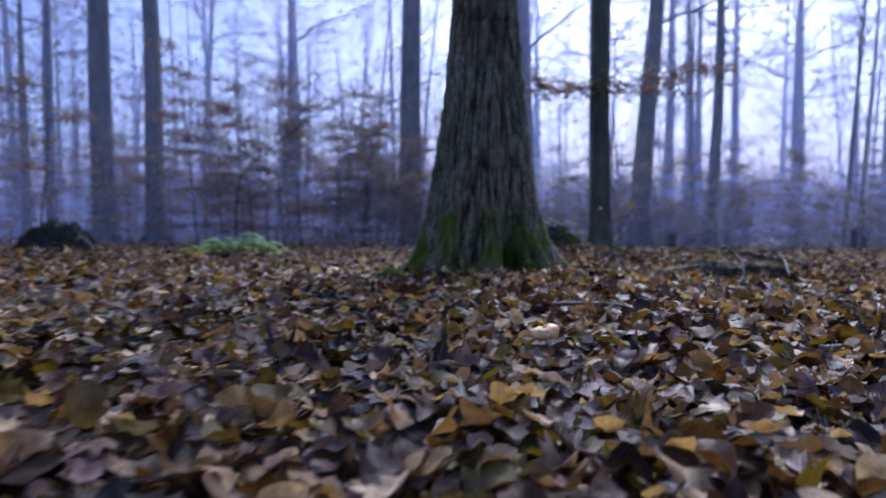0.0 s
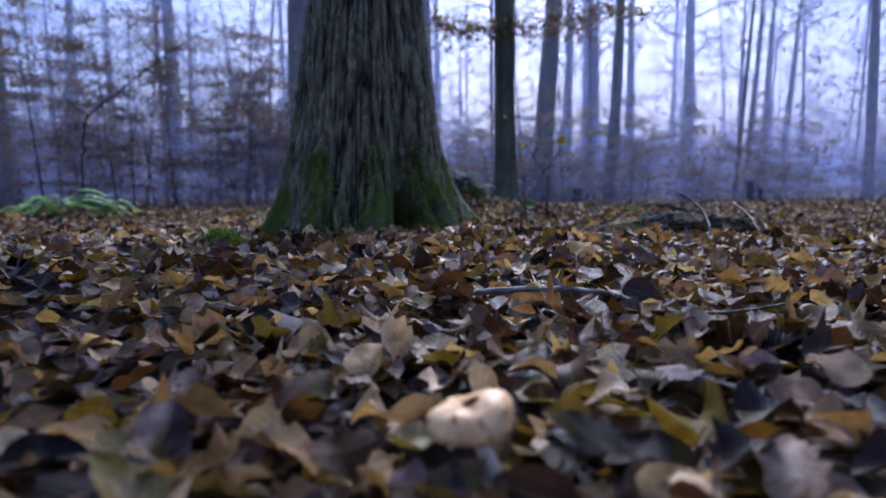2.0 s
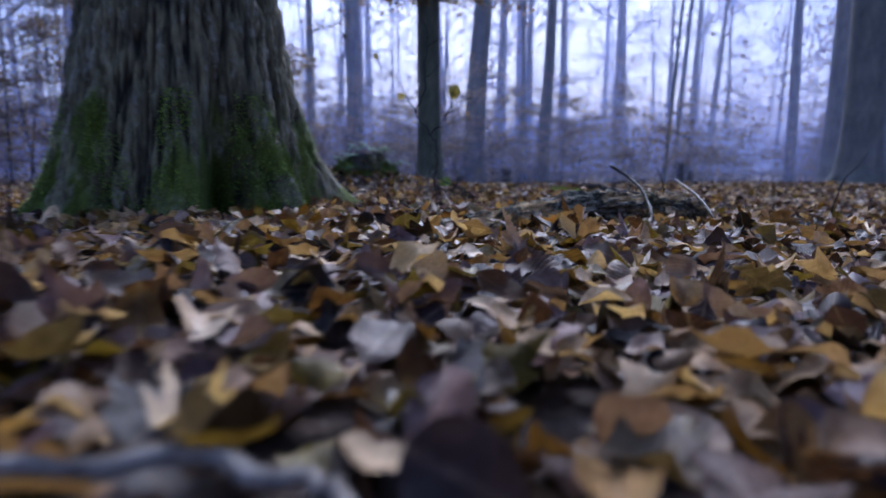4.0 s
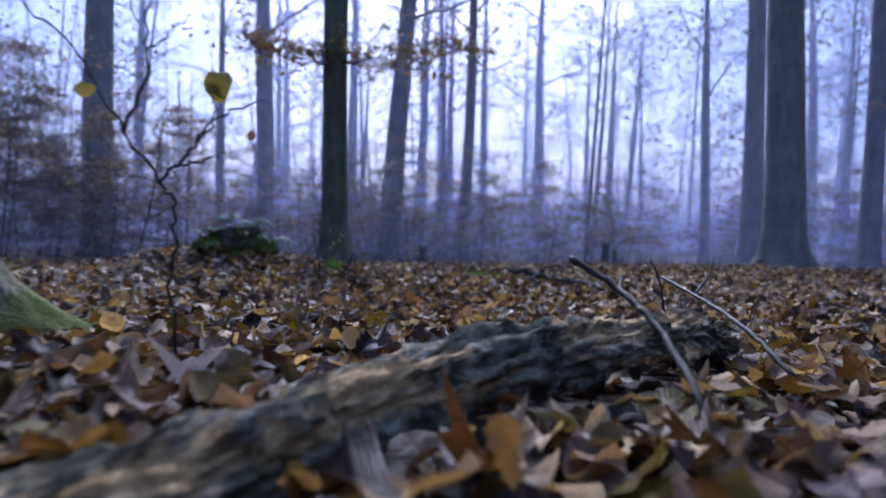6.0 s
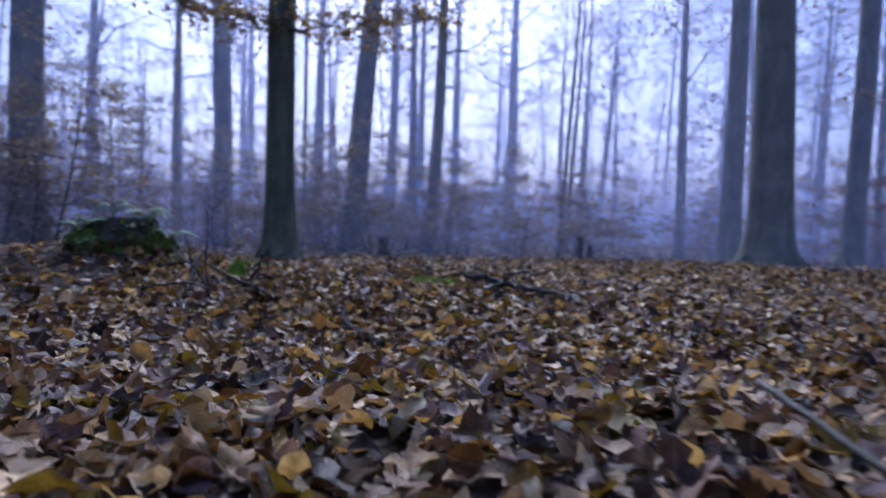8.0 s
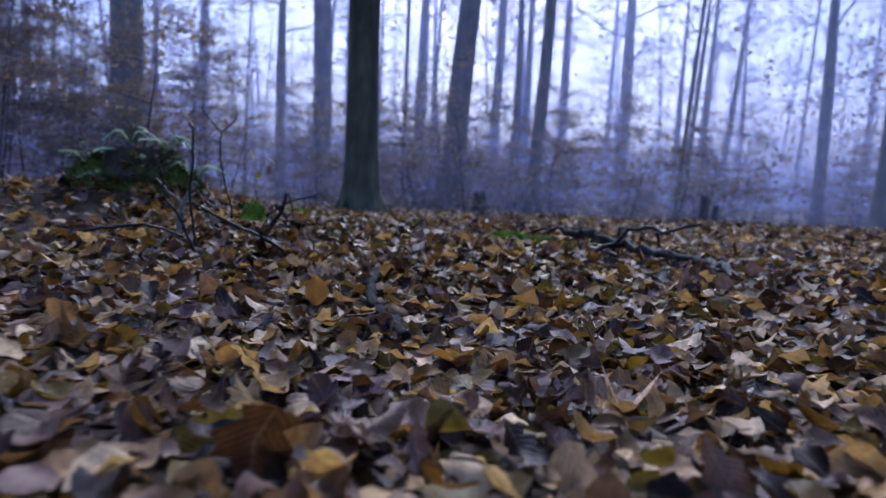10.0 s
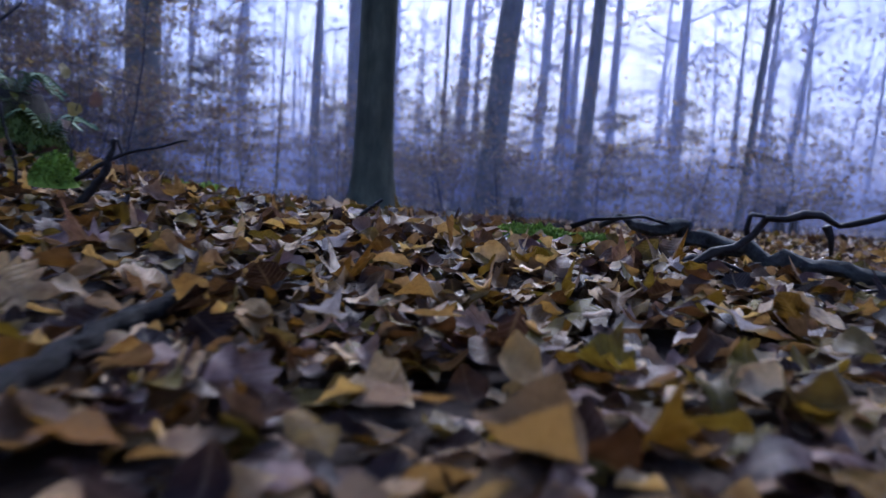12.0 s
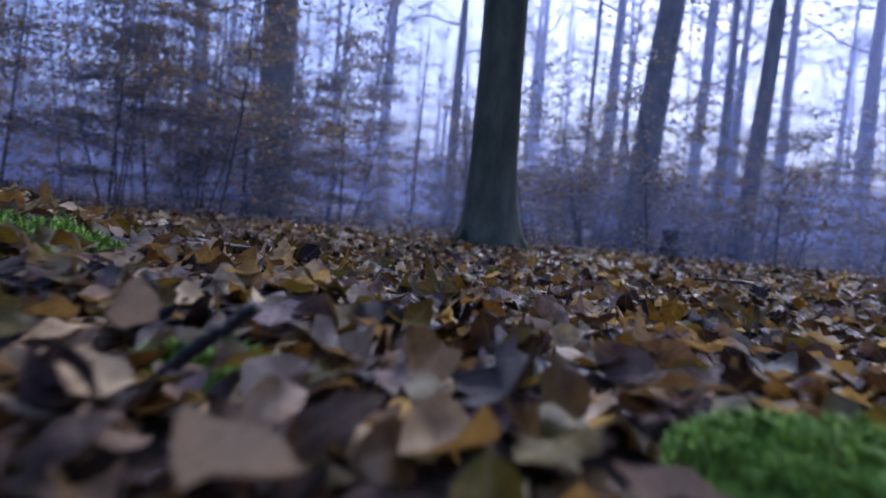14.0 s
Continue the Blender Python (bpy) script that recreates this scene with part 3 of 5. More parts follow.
def crooked_tree(x, y):
    """A thin young tree that bends back on itself, with one strong side branch."""
    root = tagged(empty("crooked_tree", x, y, float(ground_z(x, y))), "thin crooked young tree with a rising side branch", "tree")
    stem = bent([(0, 0, -0.1), (0.05, 0, 1.2), (0.22, 0, 2.6), (0.42, 0.05, 3.6), (0.30, 0.05, 4.3), (0.62, 0.1, 5.4), (0.75, 0.1, 7.5), (0.7, 0.1, 9.5)], 6)
    part("trunk", Shape().tube(stem, np.linspace(0.085, 0.015, len(stem)), 9, 0.05).mesh("crooked_trunk"), M_TWIG, root)
    for pts, r in (([(0.40, 0.05, 3.55), (0.9, 0.1, 3.8), (1.35, 0.1, 4.5), (1.6, 0.1, 5.6), (1.9, 0.1, 6.6)], 0.05), ([(0.1, 0, 2.0), (0.7, 0.3, 2.5), (1.4, 0.5, 2.7)], 0.02), ([(0.5, 0.1, 5.0), (0.1, 0.1, 5.8), (-0.2, 0, 6.8)], 0.022)):
        ln = bent(pts, 5, 0.02)
        part("branch", Shape().tube(ln, np.linspace(r, r * 0.3, len(ln)), 6).mesh("crooked_branch"), M_TWIG, root)


crooked_tree(11.7, 9.9)


def leaning_sapling():
    """A bare young tree that leans far over, with long side branches."""
    root = tagged(empty("leaning_sapling"), "bare young tree leaning over with long crooked branches", "tree")
    for nm, pts, r in (("stem", [(-3.45, 10.7, -0.25), (-3.42, 10.69, 0.5), (-3.32, 10.68, 1.02), (-2.75, 10.59, 1.49), (-2.04, 10.48, 1.97), (-1.53, 10.4, 2.25)], 0.016),
                       ("branch", [(-3.30, 10.67, 1.06), (-3.6, 10.7, 1.35), (-4.0, 10.8, 1.9), (-4.55, 10.87, 2.66)], 0.011),
                       ("branch", [(-2.3, 10.52, 1.80), (-2.5, 10.5, 2.1), (-2.8, 10.5, 2.35), (-3.2, 10.4, 2.55)], 0.009),
                       ("branch", [(-2.75, 10.59, 1.49), (-2.3, 10.5, 1.2), (-1.9, 10.4, 1.05)], 0.008),
                       ("branch", [(-2.04, 10.48, 1.97), (-1.6, 10.4, 1.9), (-1.2, 10.3, 1.7)], 0.007),
                       ("branch", [(-4.0, 10.8, 1.9), (-3.6, 10.7, 2.1), (-3.3, 10.7, 2.5)], 0.008)):
        ln = bent(pts, 5, 0.012)
        part(nm, Shape().tube(ln, np.linspace(r, r * 0.35, len(ln)), 7, 0.1).mesh("leaning_" + nm), M_TWIG, root)


leaning_sapling()


# the leafy low bough that reaches across between two trunks
def leafy_bough(points, leaves, seed, label):
    g = np.random.default_rng(seed)
    line = bent(points, 8, 0.05)
    root = tagged(part("leafy_bough", Shape().tube(line, np.linspace(0.018, 0.005, len(line)), 6).mesh("leafy_bough"), M_TWIG), label, "branch")
    xs = []
    for i in range(4, len(line)):
        for b in range(3):
            e = g.normal(0, 0.40, 3) * (1, 1, 0.4) + (0.1, 0, -0.05)
            part("twig", Shape().tube([line[i], line[i] + e * 0.5, line[i] + e], [0.004, 0.003, 0.002], 4).mesh("twig"), M_TWIG, root)
            for c in range(leaves // (3 * len(line))):
                xs.append(line[i] + e * g.uniform(0.2, 1.2) + g.normal(0, 0.07, 3) * (1, 1, 0.6))
    p = np.array(xs)
    tagged(part("foliage", leaf_sheet("bough_foliage", [laid_leaves(PLAIN, p[:, 0], p[:, 1], p[:, 2], g.uniform(0.06, 0.10, len(p)), np.abs(g.normal(0, 0.6, len(p))))]), M_TWIG_LEAF, root), kind="stuff")


leafy_bough([(3.16, 12.9, 2.7), (2.7, 12.7, 2.85), (2.2, 12.6, 2.8), (1.7, 12.5, 2.95)], 800, 41, "low beech bough with brown leaves across the mist")
leafy_bough([(3.16, 12.9, 2.6), (3.8, 12.7, 2.95), (4.5, 12.6, 3.1), (5.3, 12.5, 3.2)], 1000, 42, "low beech bough with brown leaves across the mist")


# trees further off and behind, by chance, clear of the ones above
def wood_spread():
    g = np.random.default_rng(21)
    taken = []
    while len(taken) < 75:
        a, d = g.uniform(-1.5, 1.6), g.uniform(33, 62)
        x, y = 2 + d * math.sin(a), 4 + d * math.cos(a)
        if all((x - p) ** 2 + (y - q) ** 2 > 2.2 for p, q in taken):
            taken.append((x, y))
            beech(x, y, float(g.uniform(0.16, 0.5)), float(g.normal(0, 1.5)), 0, float(g.uniform(0, 360)), len(taken) % 3)
    for i in range(26):
        a, d = g.uniform(1.75, 4.55), g.uniform(7, 30)
        beech(2 + d * math.sin(a), 3 + d * math.cos(a), float(g.uniform(0.25, 0.6)), 0, 0, float(g.uniform(0, 360)), i % 3)


wood_spread()


# ---- young beeches with layered brown leaves ----
def sapling_model(seed, height, leaves, spread, rise=0.8, name="beech_sapling"):
    g = np.random.default_rng(seed)
    root = empty(name)
    top = np.array((g.normal(0, 0.07) * height, g.normal(0, 0.07) * height, height))
    stem = bent([(0, 0, -0.1), top * 0.5 + (g.normal(0, 0.06), g.normal(0, 0.06), 0), top], 6, 0.005)
    part("stem", Shape().tube(stem, np.linspace(0.013, 0.004, len(stem)) * (0.6 + height / 4), 6).mesh("stem"), M_TWIG, root)
    xs, ys, zs = [], [], []
    boughs = int(3 + height * 3)
    s = Shape()
    for i in range(boughs):
        t = 0.10 + 0.88 * (i + g.uniform(0, 1.2)) / boughs
        o = np.array([np.interp(t * height, stem[:, 2], stem[:, k]) for k in range(3)])
        a, reach = g.uniform(0, 6.28), spread * g.uniform(0.30, 1.15) * (1.0 - 0.10 * t)
        d = np.array((math.cos(a), math.sin(a), g.uniform(0.0, rise)))
        line = bent([o, o + d * reach * 0.5, o + d * (reach, reach, reach * 0.7) + (0, 0, -0.08 * reach)], 5, 0.006)
        s.tube(line, np.linspace(0.007, 0.002, len(line)), 4)
        side = np.array((-math.sin(a), math.cos(a), 0))
        for b in range(8):
            q = line[2 + b]
            e = (d * 0.6 + side * (1 if b % 2 else -1) * g.uniform(0.4, 1.0) + (0, 0, g.uniform(-0.15, 0.1))) * reach * g.uniform(0.25, 0.5)
            s.tube([q, q + e * 0.5, q + e], [0.0035, 0.0025, 0.0015], 3)
            for c in range(max(1, int(g.uniform(0.3, 1.7) * leaves / boughs / 8))):
                w = q + e * g.uniform(0.1, 1.2) + g.normal(0, 0.10, 3) * (1, 1, rise)
                xs.append(w[0]), ys.append(w[1]), zs.append(w[2])
    tagged(part("branchwork", s.mesh("branchwork"), M_TWIG, root), kind="stuff")
    n = len(xs)
    tagged(part("foliage", leaf_sheet("foliage", [laid_leaves(KITE, np.array(xs), np.array(ys), np.array(zs), g.uniform(0.045, 0.075, n), np.abs(g.normal(0, 0.6, n)))]), M_TWIG_LEAF, root), kind="stuff")
    return tagged(root, "young beech holding tiers of brown autumn leaves", "sapling", "beech saplings")


SAPS = [sapling_model(11, 4.2, 3000, 1.9, 0.35), sapling_model(12, 3.0, 2400, 1.7, 0.55), sapling_model(13, 2.0, 900, 1.1), sapling_model(14, 1.3, 420, 0.8), sapling_model(15, 5.0, 1500, 1.7)]
placed_saps = set()


def sapling(kind, x, y, k=1.0, turn=0.0):
    k = k / SAPS[kind].scale[0]
    m = pose(x, y, float(ground_z(x, y)), 0, 0, turn) @ Matrix.Diagonal((k, k, k, 1))
    if kind not in placed_saps:
        placed_saps.add(kind)
        SAPS[kind].matrix_basis = m
        return SAPS[kind]
    return copy_thing(SAPS[kind], m)


def undergrowth():
    g = np.random.default_rng(5)
    zones = ((24, -11, 0.3, 14.5, 22, (1, 1, 2, 2, 0, 3)), (14, -20, -6, 13, 24, (0, 1, 1, 4)), (10, -5.5, -0.4, 15, 22, (1, 2, 4)), (26, 4.5, 14, 18.5, 27, (2, 3, 3, 2, 1)), (34, 10, 26, 18, 33, (2, 1, 3, 0)),
             (30, -14, 8, 25, 36, (1, 0, 4)), (16, 15, 26, 10, 18, (1, 2, 0)), (24, 0.5, 9, 20, 30, (1, 2, 3)), (10, -18, -8, 6, 13, (0, 1)), (30, 5, 22, 17, 27, (2, 3, 3)), (22, -3, 6, 17, 25, (2, 3, 1)), (14, 16, 26, 13, 22, (3, 2)))
    for n, x0, x1, y0, y1, kinds in zones:
        for i in range(n):
            x, y = g.uniform(x0, x1), g.uniform(y0, y1)
            sapling(int(g.choice(kinds)), x, y, float(g.uniform(0.75, 1.2)), float(g.uniform(0, 360)))

    for kind, x, y, k in ((2, 0.25, 14.2, 1.3), (2, 1.3, 16.4, 0.9), (2, -0.35, 16.6, 1.0), (0, -5.2, 13.6, 1.0), (1, -8.2, 13.0, 1.2), (0, -4.4, 15.0, 1.0), (1, -3.4, 15.4, 1.2), (1, -5.4, 15.8, 1.2),
                          (2, -2.2, 16.2, 1.2), (0, -6.2, 16.8, 1.0), (1, -1.4, 17.6, 1.2), (1, 0.8, 18.2, 1.1), (0, -2.9, 17.8, 1.0), (2, 4.5, 15.6, 1.0), (2, 5.5, 16.2, 1.2), (3, 6.9, 15.5, 1.2), (2, 8.3, 15.2, 0.9), (3, 9.3, 14.6, 1.2), (3, 8.6, 14.4, 1.0), (2, 10.6, 16.4, 0.9), (2, 3.9, 16.8, 1.1)):
        sapling(kind, x, y, k, x * 50)


undergrowth()


# ---- far woods: thin stems, twigs and leaf clumps beyond counting ----
def far_woods():
    g = np.random.default_rng(33)
    s = Shape()
    for i in range(150):
        a, d = g.uniform(-1.3, 1.4), g.uniform(26, 75)
        x, y = 2 + d * math.sin(a), 4 + d * math.cos(a)
        z, h, r, lean = float(ground_z(x, y)), g.uniform(6, 20), g.uniform(0.03, 0.12), g.normal(0, 0.05)
        s.tube([(x, y, z - 0.2), (x + lean * h * 0.5, y, z + h * 0.5), (x + lean * h * 1.2, y, z + h)], [r, r * 0.7, r * 0.2], 5, cap=False)
    part("far_stems", s.mesh("far_stems"), M_TWIG, None)
    stems = bpy.data.objects["far_stems"]
    tagged(stems, "thin stems of distant young trees in mist", "woods", kind="stuff")
    n, cl = 150000, 4600
    ca, cd = g.uniform(-1.35, 1.45, cl), g.uniform(24, 66, cl)
    bright = (np.abs(ca - 0.28) < 0.36) | (np.abs(ca + 0.36) < 0.20)
    gap = bright & (g.uniform(0, 1, cl) < 0.60)
    cz = np.where(g.uniform(0, 1, cl) < 0.40, np.abs(g.normal(0, 0.05, cl)), g.uniform(0.08, 0.42, cl)) * cd + 0.3
    cz = np.where(gap, g.uniform(0.0, 0.07, cl) * cd, cz)
    w = g.integers(0, cl, n)
    x = 2 + cd[w] * np.sin(ca[w]) + g.normal(0, 0.9, n)
    y = 4 + cd[w] * np.cos(ca[w]) + g.normal(0, 0.9, n)
    z = ground_z(x, y) + np.abs(cz[w] + g.normal(0, 0.75, n))
    me = leaf_sheet("far_leaves", [laid_leaves(KITE, x, y, z, g.uniform(0.10, 0.24, n), g.uniform(0.0, 1.5, n))])
    # a thicker wall of trees behind, open where the light comes in, carried on unseen all round
    n, cl = 170000, 7000
    # the rear half is never seen; added to keep back light off the trunks
    ca = g.uniform(-math.pi, math.pi, cl)
    bright = (np.abs(ca - 0.28) < 0.36) | (np.abs(ca + 0.36) < 0.20)
    hole = bright & (g.uniform(0, 1, cl) < 0.66)
    cd = g.uniform(66, 90, cl)
    cz = np.where(hole, g.uniform(0.0, 0.08, cl), g.uniform(0.0, 0.50, cl)) * cd
    w = g.integers(0, cl, n)
    x = 2 + cd[w] * np.sin(ca[w]) + g.normal(0, 0.7, n)
    y = 4 + cd[w] * np.cos(ca[w]) + g.normal(0, 0.7, n)
    z = ground_z(x, y) + np.abs(cz[w] + g.normal(0, 0.5, n))
    wall = leaf_sheet("far_wood_leaves", [laid_leaves(KITE, x, y, z, g.uniform(0.25, 0.6, n), g.uniform(0.7, 2.4, n))])
    tagged(part("far_wood_edge", wall, M_TWIG_LEAF), "far wall of misty trees with sky gaps, its unseen rear added to block light", "woods", kind="stuff")
    tagged(part("far_foliage", me, M_TWIG_LEAF), "sparse brown leaves of distant undergrowth", "foliage", kind="stuff")


far_woods()


# ---- mushroom ----
def mushroom(x, y):
    z = float(ground_z(x, y))
    root = tagged(empty("mushroom", x, y, z + 0.050), "small cream mushroom with brown specks among fallen leaves", "mushroom")
    k = Mat("mushroom_cap")
    n = k.noise(95, 2, 0.4)
    col = k.mix(k.ramp(n, [(0.57, (0, 0, 0)), (0.63, (1, 1, 1))]), k.ramp(k.noise(40, 3), [(0.35, (0.70, 0.40, 0.15)), (0.6, (0.84, 0.55, 0.24))]), (0.36, 0.14, 0.04))
    k.bump(n, 0.4, 0.003)
    cap_m = k.done(col, 0.5, 0.35)
    k = Mat("mushroom_stem")
    stem_m = k.done(k.ramp(k.noise(90, 3), [(0.3, (0.42, 0.33, 0.22)), (0.7, (0.66, 0.54, 0.38))]), 0.6)
    s = Shape()
    prof = [(0.0, 0.043), (0.014, 0.043), (0.025, 0.041), (0.031, 0.036), (0.0345, 0.027), (0.035, 0.015), (0.033, 0.004), (0.027, -0.002), (0.012, 0.002), (0.006, 0.004)]
    a = np.arange(28) * 2 * np.pi / 28
    v = []
    for r, h in prof:
        x0, y0 = np.cos(a) * r * (0.97 + 0.07 * np.sin(2 * a + 0.4) + 0.05 * np.sin(5 * a)), np.sin(a) * r * 0.85
        saddle = -0.004 * np.exp(-((x0 + 0.004) / 0.007) ** 2) + 0.22 * x0 + 0.003 * np.sin(150 * x0) * np.cos(120 * y0)
        v.append(np.stack([x0, y0, 0.012 + 0.64 * h + saddle * min(1.0, max(0.0, h / 0.03))], 1))
    v = np.concatenate(v)
    f = [t for i in range(len(prof) - 1) for j in range(28) for t in ((i * 28 + j, i * 28 + (j + 1) % 28, (i + 1) * 28 + (j + 1) % 28), (i * 28 + j, (i + 1) * 28 + (j + 1) % 28, (i + 1) * 28 + j))]
    part("cap", s.add(v, f).mesh("cap"), cap_m, root)
    line = bent([(0.034, -0.036, -0.06), (0.014, -0.014, -0.01), (0, 0, 0.022)], 4)
    part("stem", Shape().tube(line, np.linspace(0.007, 0.006, len(line)), 10).mesh("mushroom_stem"), stem_m, root)


mushroom(0.243, 1.53)


# ---- the rotten log and the sticks that lean on it ----
def rotten_log():
    pts = bent([(0.93, 3.385, -0.085), (1.0, 3.435, -0.066), (1.10, 3.50, -0.060), (1.25, 3.60, -0.044), (1.45, 3.695, -0.026), (1.66, 3.775, -0.017), (1.84, 3.855, -0.022), (1.98, 3.945, -0.035), (2.07, 4.01, -0.050), (2.20, 4.05, -0.085)], 26)
    pts[:, 2] -= 0.008
    n, sides = len(pts), 72
    way = np.gradient(pts, axis=0)
    way /= np.linalg.norm(way, axis=1)[:, None]
    v, bare = [], []
    for i, (p, w) in enumerate(zip(pts, way)):
        u = np.cross(w, (0, 0, 1))
        u /= np.linalg.norm(u)
        up = np.cross(u, w)
        t = i / (n - 1)
        for j in range(sides):
            a = 2 * math.pi * j / sides
            c, s = math.cos(a), math.sin(a)
            r = np.interp(t, (0, 0.05, 0.5, 0.75, 0.88, 0.95, 1.0), (0.030, 0.042, 0.048, 0.046, 0.058, 0.045, 0.02))
            r += 0.019 * noise.noise((t * 16, c * 1.6, s * 1.6)) + 0.014 * noise.noise((t * 7 + 2, c * 0.8, s * 0.8)) + 0.013 * (1 - 2.2 * abs(noise.noise((t * 11, c * 4.5, s * 4.5)))) + 0.006 * noise.noise((t * 55, c * 6, s * 6)) 
            torn = noise.noise((t * 12 + 4, c * 1.7, s * 1.7)) + 0.45 * noise.noise((t * 60, c * 7, s * 7)) + 0.20 * s + 0.16 * math.exp(-((t - 0.62) / 0.07) ** 2) * max(0.0, s + 0.1) - 0.55 * max(0.0, 0.42 - t) - 2.5 * max(0.0, t - 0.76)
            r -= 0.011 * min(1.0, max(0.0, (torn - 0.08) * 14))
            bare.append(min(1.0, max(0.0, (torn - 0.03) * 6)))
            v.append(p + u * (c * r) + up * (s * r * 0.85))
    f = []
    for i in range(n - 1):
        for j in range(sides):
            q, w = i * sides + j, i * sides + (j + 1) % sides
            f += [(q, w, w + sides), (q, w + sides, q + sides)]
    base = len(v)
    v += [pts[0], pts[-1]]
    for j in range(sides):
        f += [(base, (j + 1) % sides, j), (base + 1, (n - 1) * sides + j, (n - 1) * sides + (j + 1) % sides)]
    root = tagged(empty("rotten_log"), "rotting fallen log with split grey wood lying on leaves", "log")
    body = tri_mesh("log_body", v, f)
    body.attributes.new("bare", "FLOAT", "POINT").data.foreach_set("value", np.array(bare + [1, 1], dtype=np.float32))
    rotten = np.append(np.repeat(np.clip((np.arange(n) / (n - 1) - 0.72) / 0.08, 0, 1), sides), (0, 1))
    body.attributes.new("rotten", "FLOAT", "POINT").data.foreach_set("value", rotten.astype(np.float32))
    body = part("log_body", body, M_LOG, root)
    g = np.random.default_rng(3)
    for i in range(14):
        t = g.uniform(0.08, 0.95)
        k = int(t * (n - 1))
        p, w = pts[k], way[k]
        u = np.cross(w, (0, 0, 1))
        a, ln = g.uniform(0.6, 2.4), g.uniform(0.02, 0.06)
        o = p + u * math.cos(a) * 0.049 + np.array((0, 0, 1)) * math.sin(a) * 0.042
        e = o + w * ln + np.array((0, 0, g.uniform(0.0, 0.012)))
        line = np.array([o, (o + e) / 2 + (0, 0, 0.004), e])
        part("bark_strip", Shape().tube(line, [0.001, g.uniform(0.002, 0.004), 0.0008], 5).mesh("bark_strip"), M_LOG, body)


rotten_log()


def stick(points, r0, r1, label, material=None, forks=(), sides=8, name="dead_stick", wobble=0.0012, category="stick", lie=None):
    """A bare stick; each fork is a side twig of its own."""
    line = bent(points, 9, wobble)
    if lie is not None:
        line[:, 2] = ground_z(line[:, 0], line[:, 1]) + lie
    root = part(name, Shape().tube(line, np.linspace(r0, r1, len(line)) * (1 + 0.07 * np.sin(np.arange(len(line)) * 1.9)), sides, 0.16).mesh(name), material or M_STICK)
    for pts, fr in forks:
        ln = bent(pts, 4, wobble * 0.6)
        part("twig", Shape().tube(ln, np.linspace(fr, fr * 0.4, len(ln)), 6, 0.1).mesh("twig"), material or M_STICK, root)
    return tagged(root, label, category)


stick([(1.69, 3.85, 0.104), (1.725, 3.78, 0.064), (1.71, 3.66, 0.015), (1.668, 3.55, -0.035), (1.655, 3.52, -0.06)], 0.0052, 0.0048, "thin dead stick propped against the rotten log", forks=(([(1.725, 3.77, 0.06), (1.75, 3.80, 0.075), (1.765, 3.80, 0.085)], 0.0025),))
stick([(2.27, 4.33, 0.04), (2.17, 4.07, 0.005), (2.07, 3.85, -0.03), (2.02, 3.72, -0.075)], 0.004, 0.005, "dark dead stick leaning across the end of the rotten log", M_TWIG, forks=(([(2.20, 4.14, 0.012), (2.26, 4.16, 0.05), (2.29, 4.17, 0.10)], 0.003),))
stick([(2.02, 4.02, -0.02), (1.99, 4.0, 0.05), (1.95, 3.98, 0.10)], 0.003, 0.0015, "short thin twig standing beside the rotten log", name="thin_twig")
stick([(3.09, 4.3, -0.14), (3.10, 4.29, -0.07), (3.12, 4.27, 0.03), (3.16, 4.22, 0.12), (3.18, 4.21, 0.16)], 0.005, 0.002, "thin pale twig standing upright in fallen leaves", name="thin_twig")
stick([(0.30, 2.09, 0), (0.43, 2.13, 0), (0.57, 2.10, 0), (0.606, 2.02, 0)], 0.0062, 0.004, "short pale stick lying on fallen leaves", M_PALE, lie=0.052, wobble=0.004)
stick([(0.61, 1.96, 0), (0.72, 1.945, 0), (0.88, 2.01, 0)], 0.003, 0.002, "thin twig lying on fallen leaves", name="thin_twig", lie=0.048)


# ---- leafless seedling with two yellow leaves by the oak ----
def leaf_object(template, material, m, parent=None, name="leaf", curl=0.3):
    blade = laid_leaves(template, np.zeros(1), np.zeros(1), np.zeros(1), np.ones(1), np.zeros(1), curl, np.zeros(1))
    ob = part(name, leaf_sheet(name, [blade]), material, parent)
    ob.matrix_basis = m
    return ob


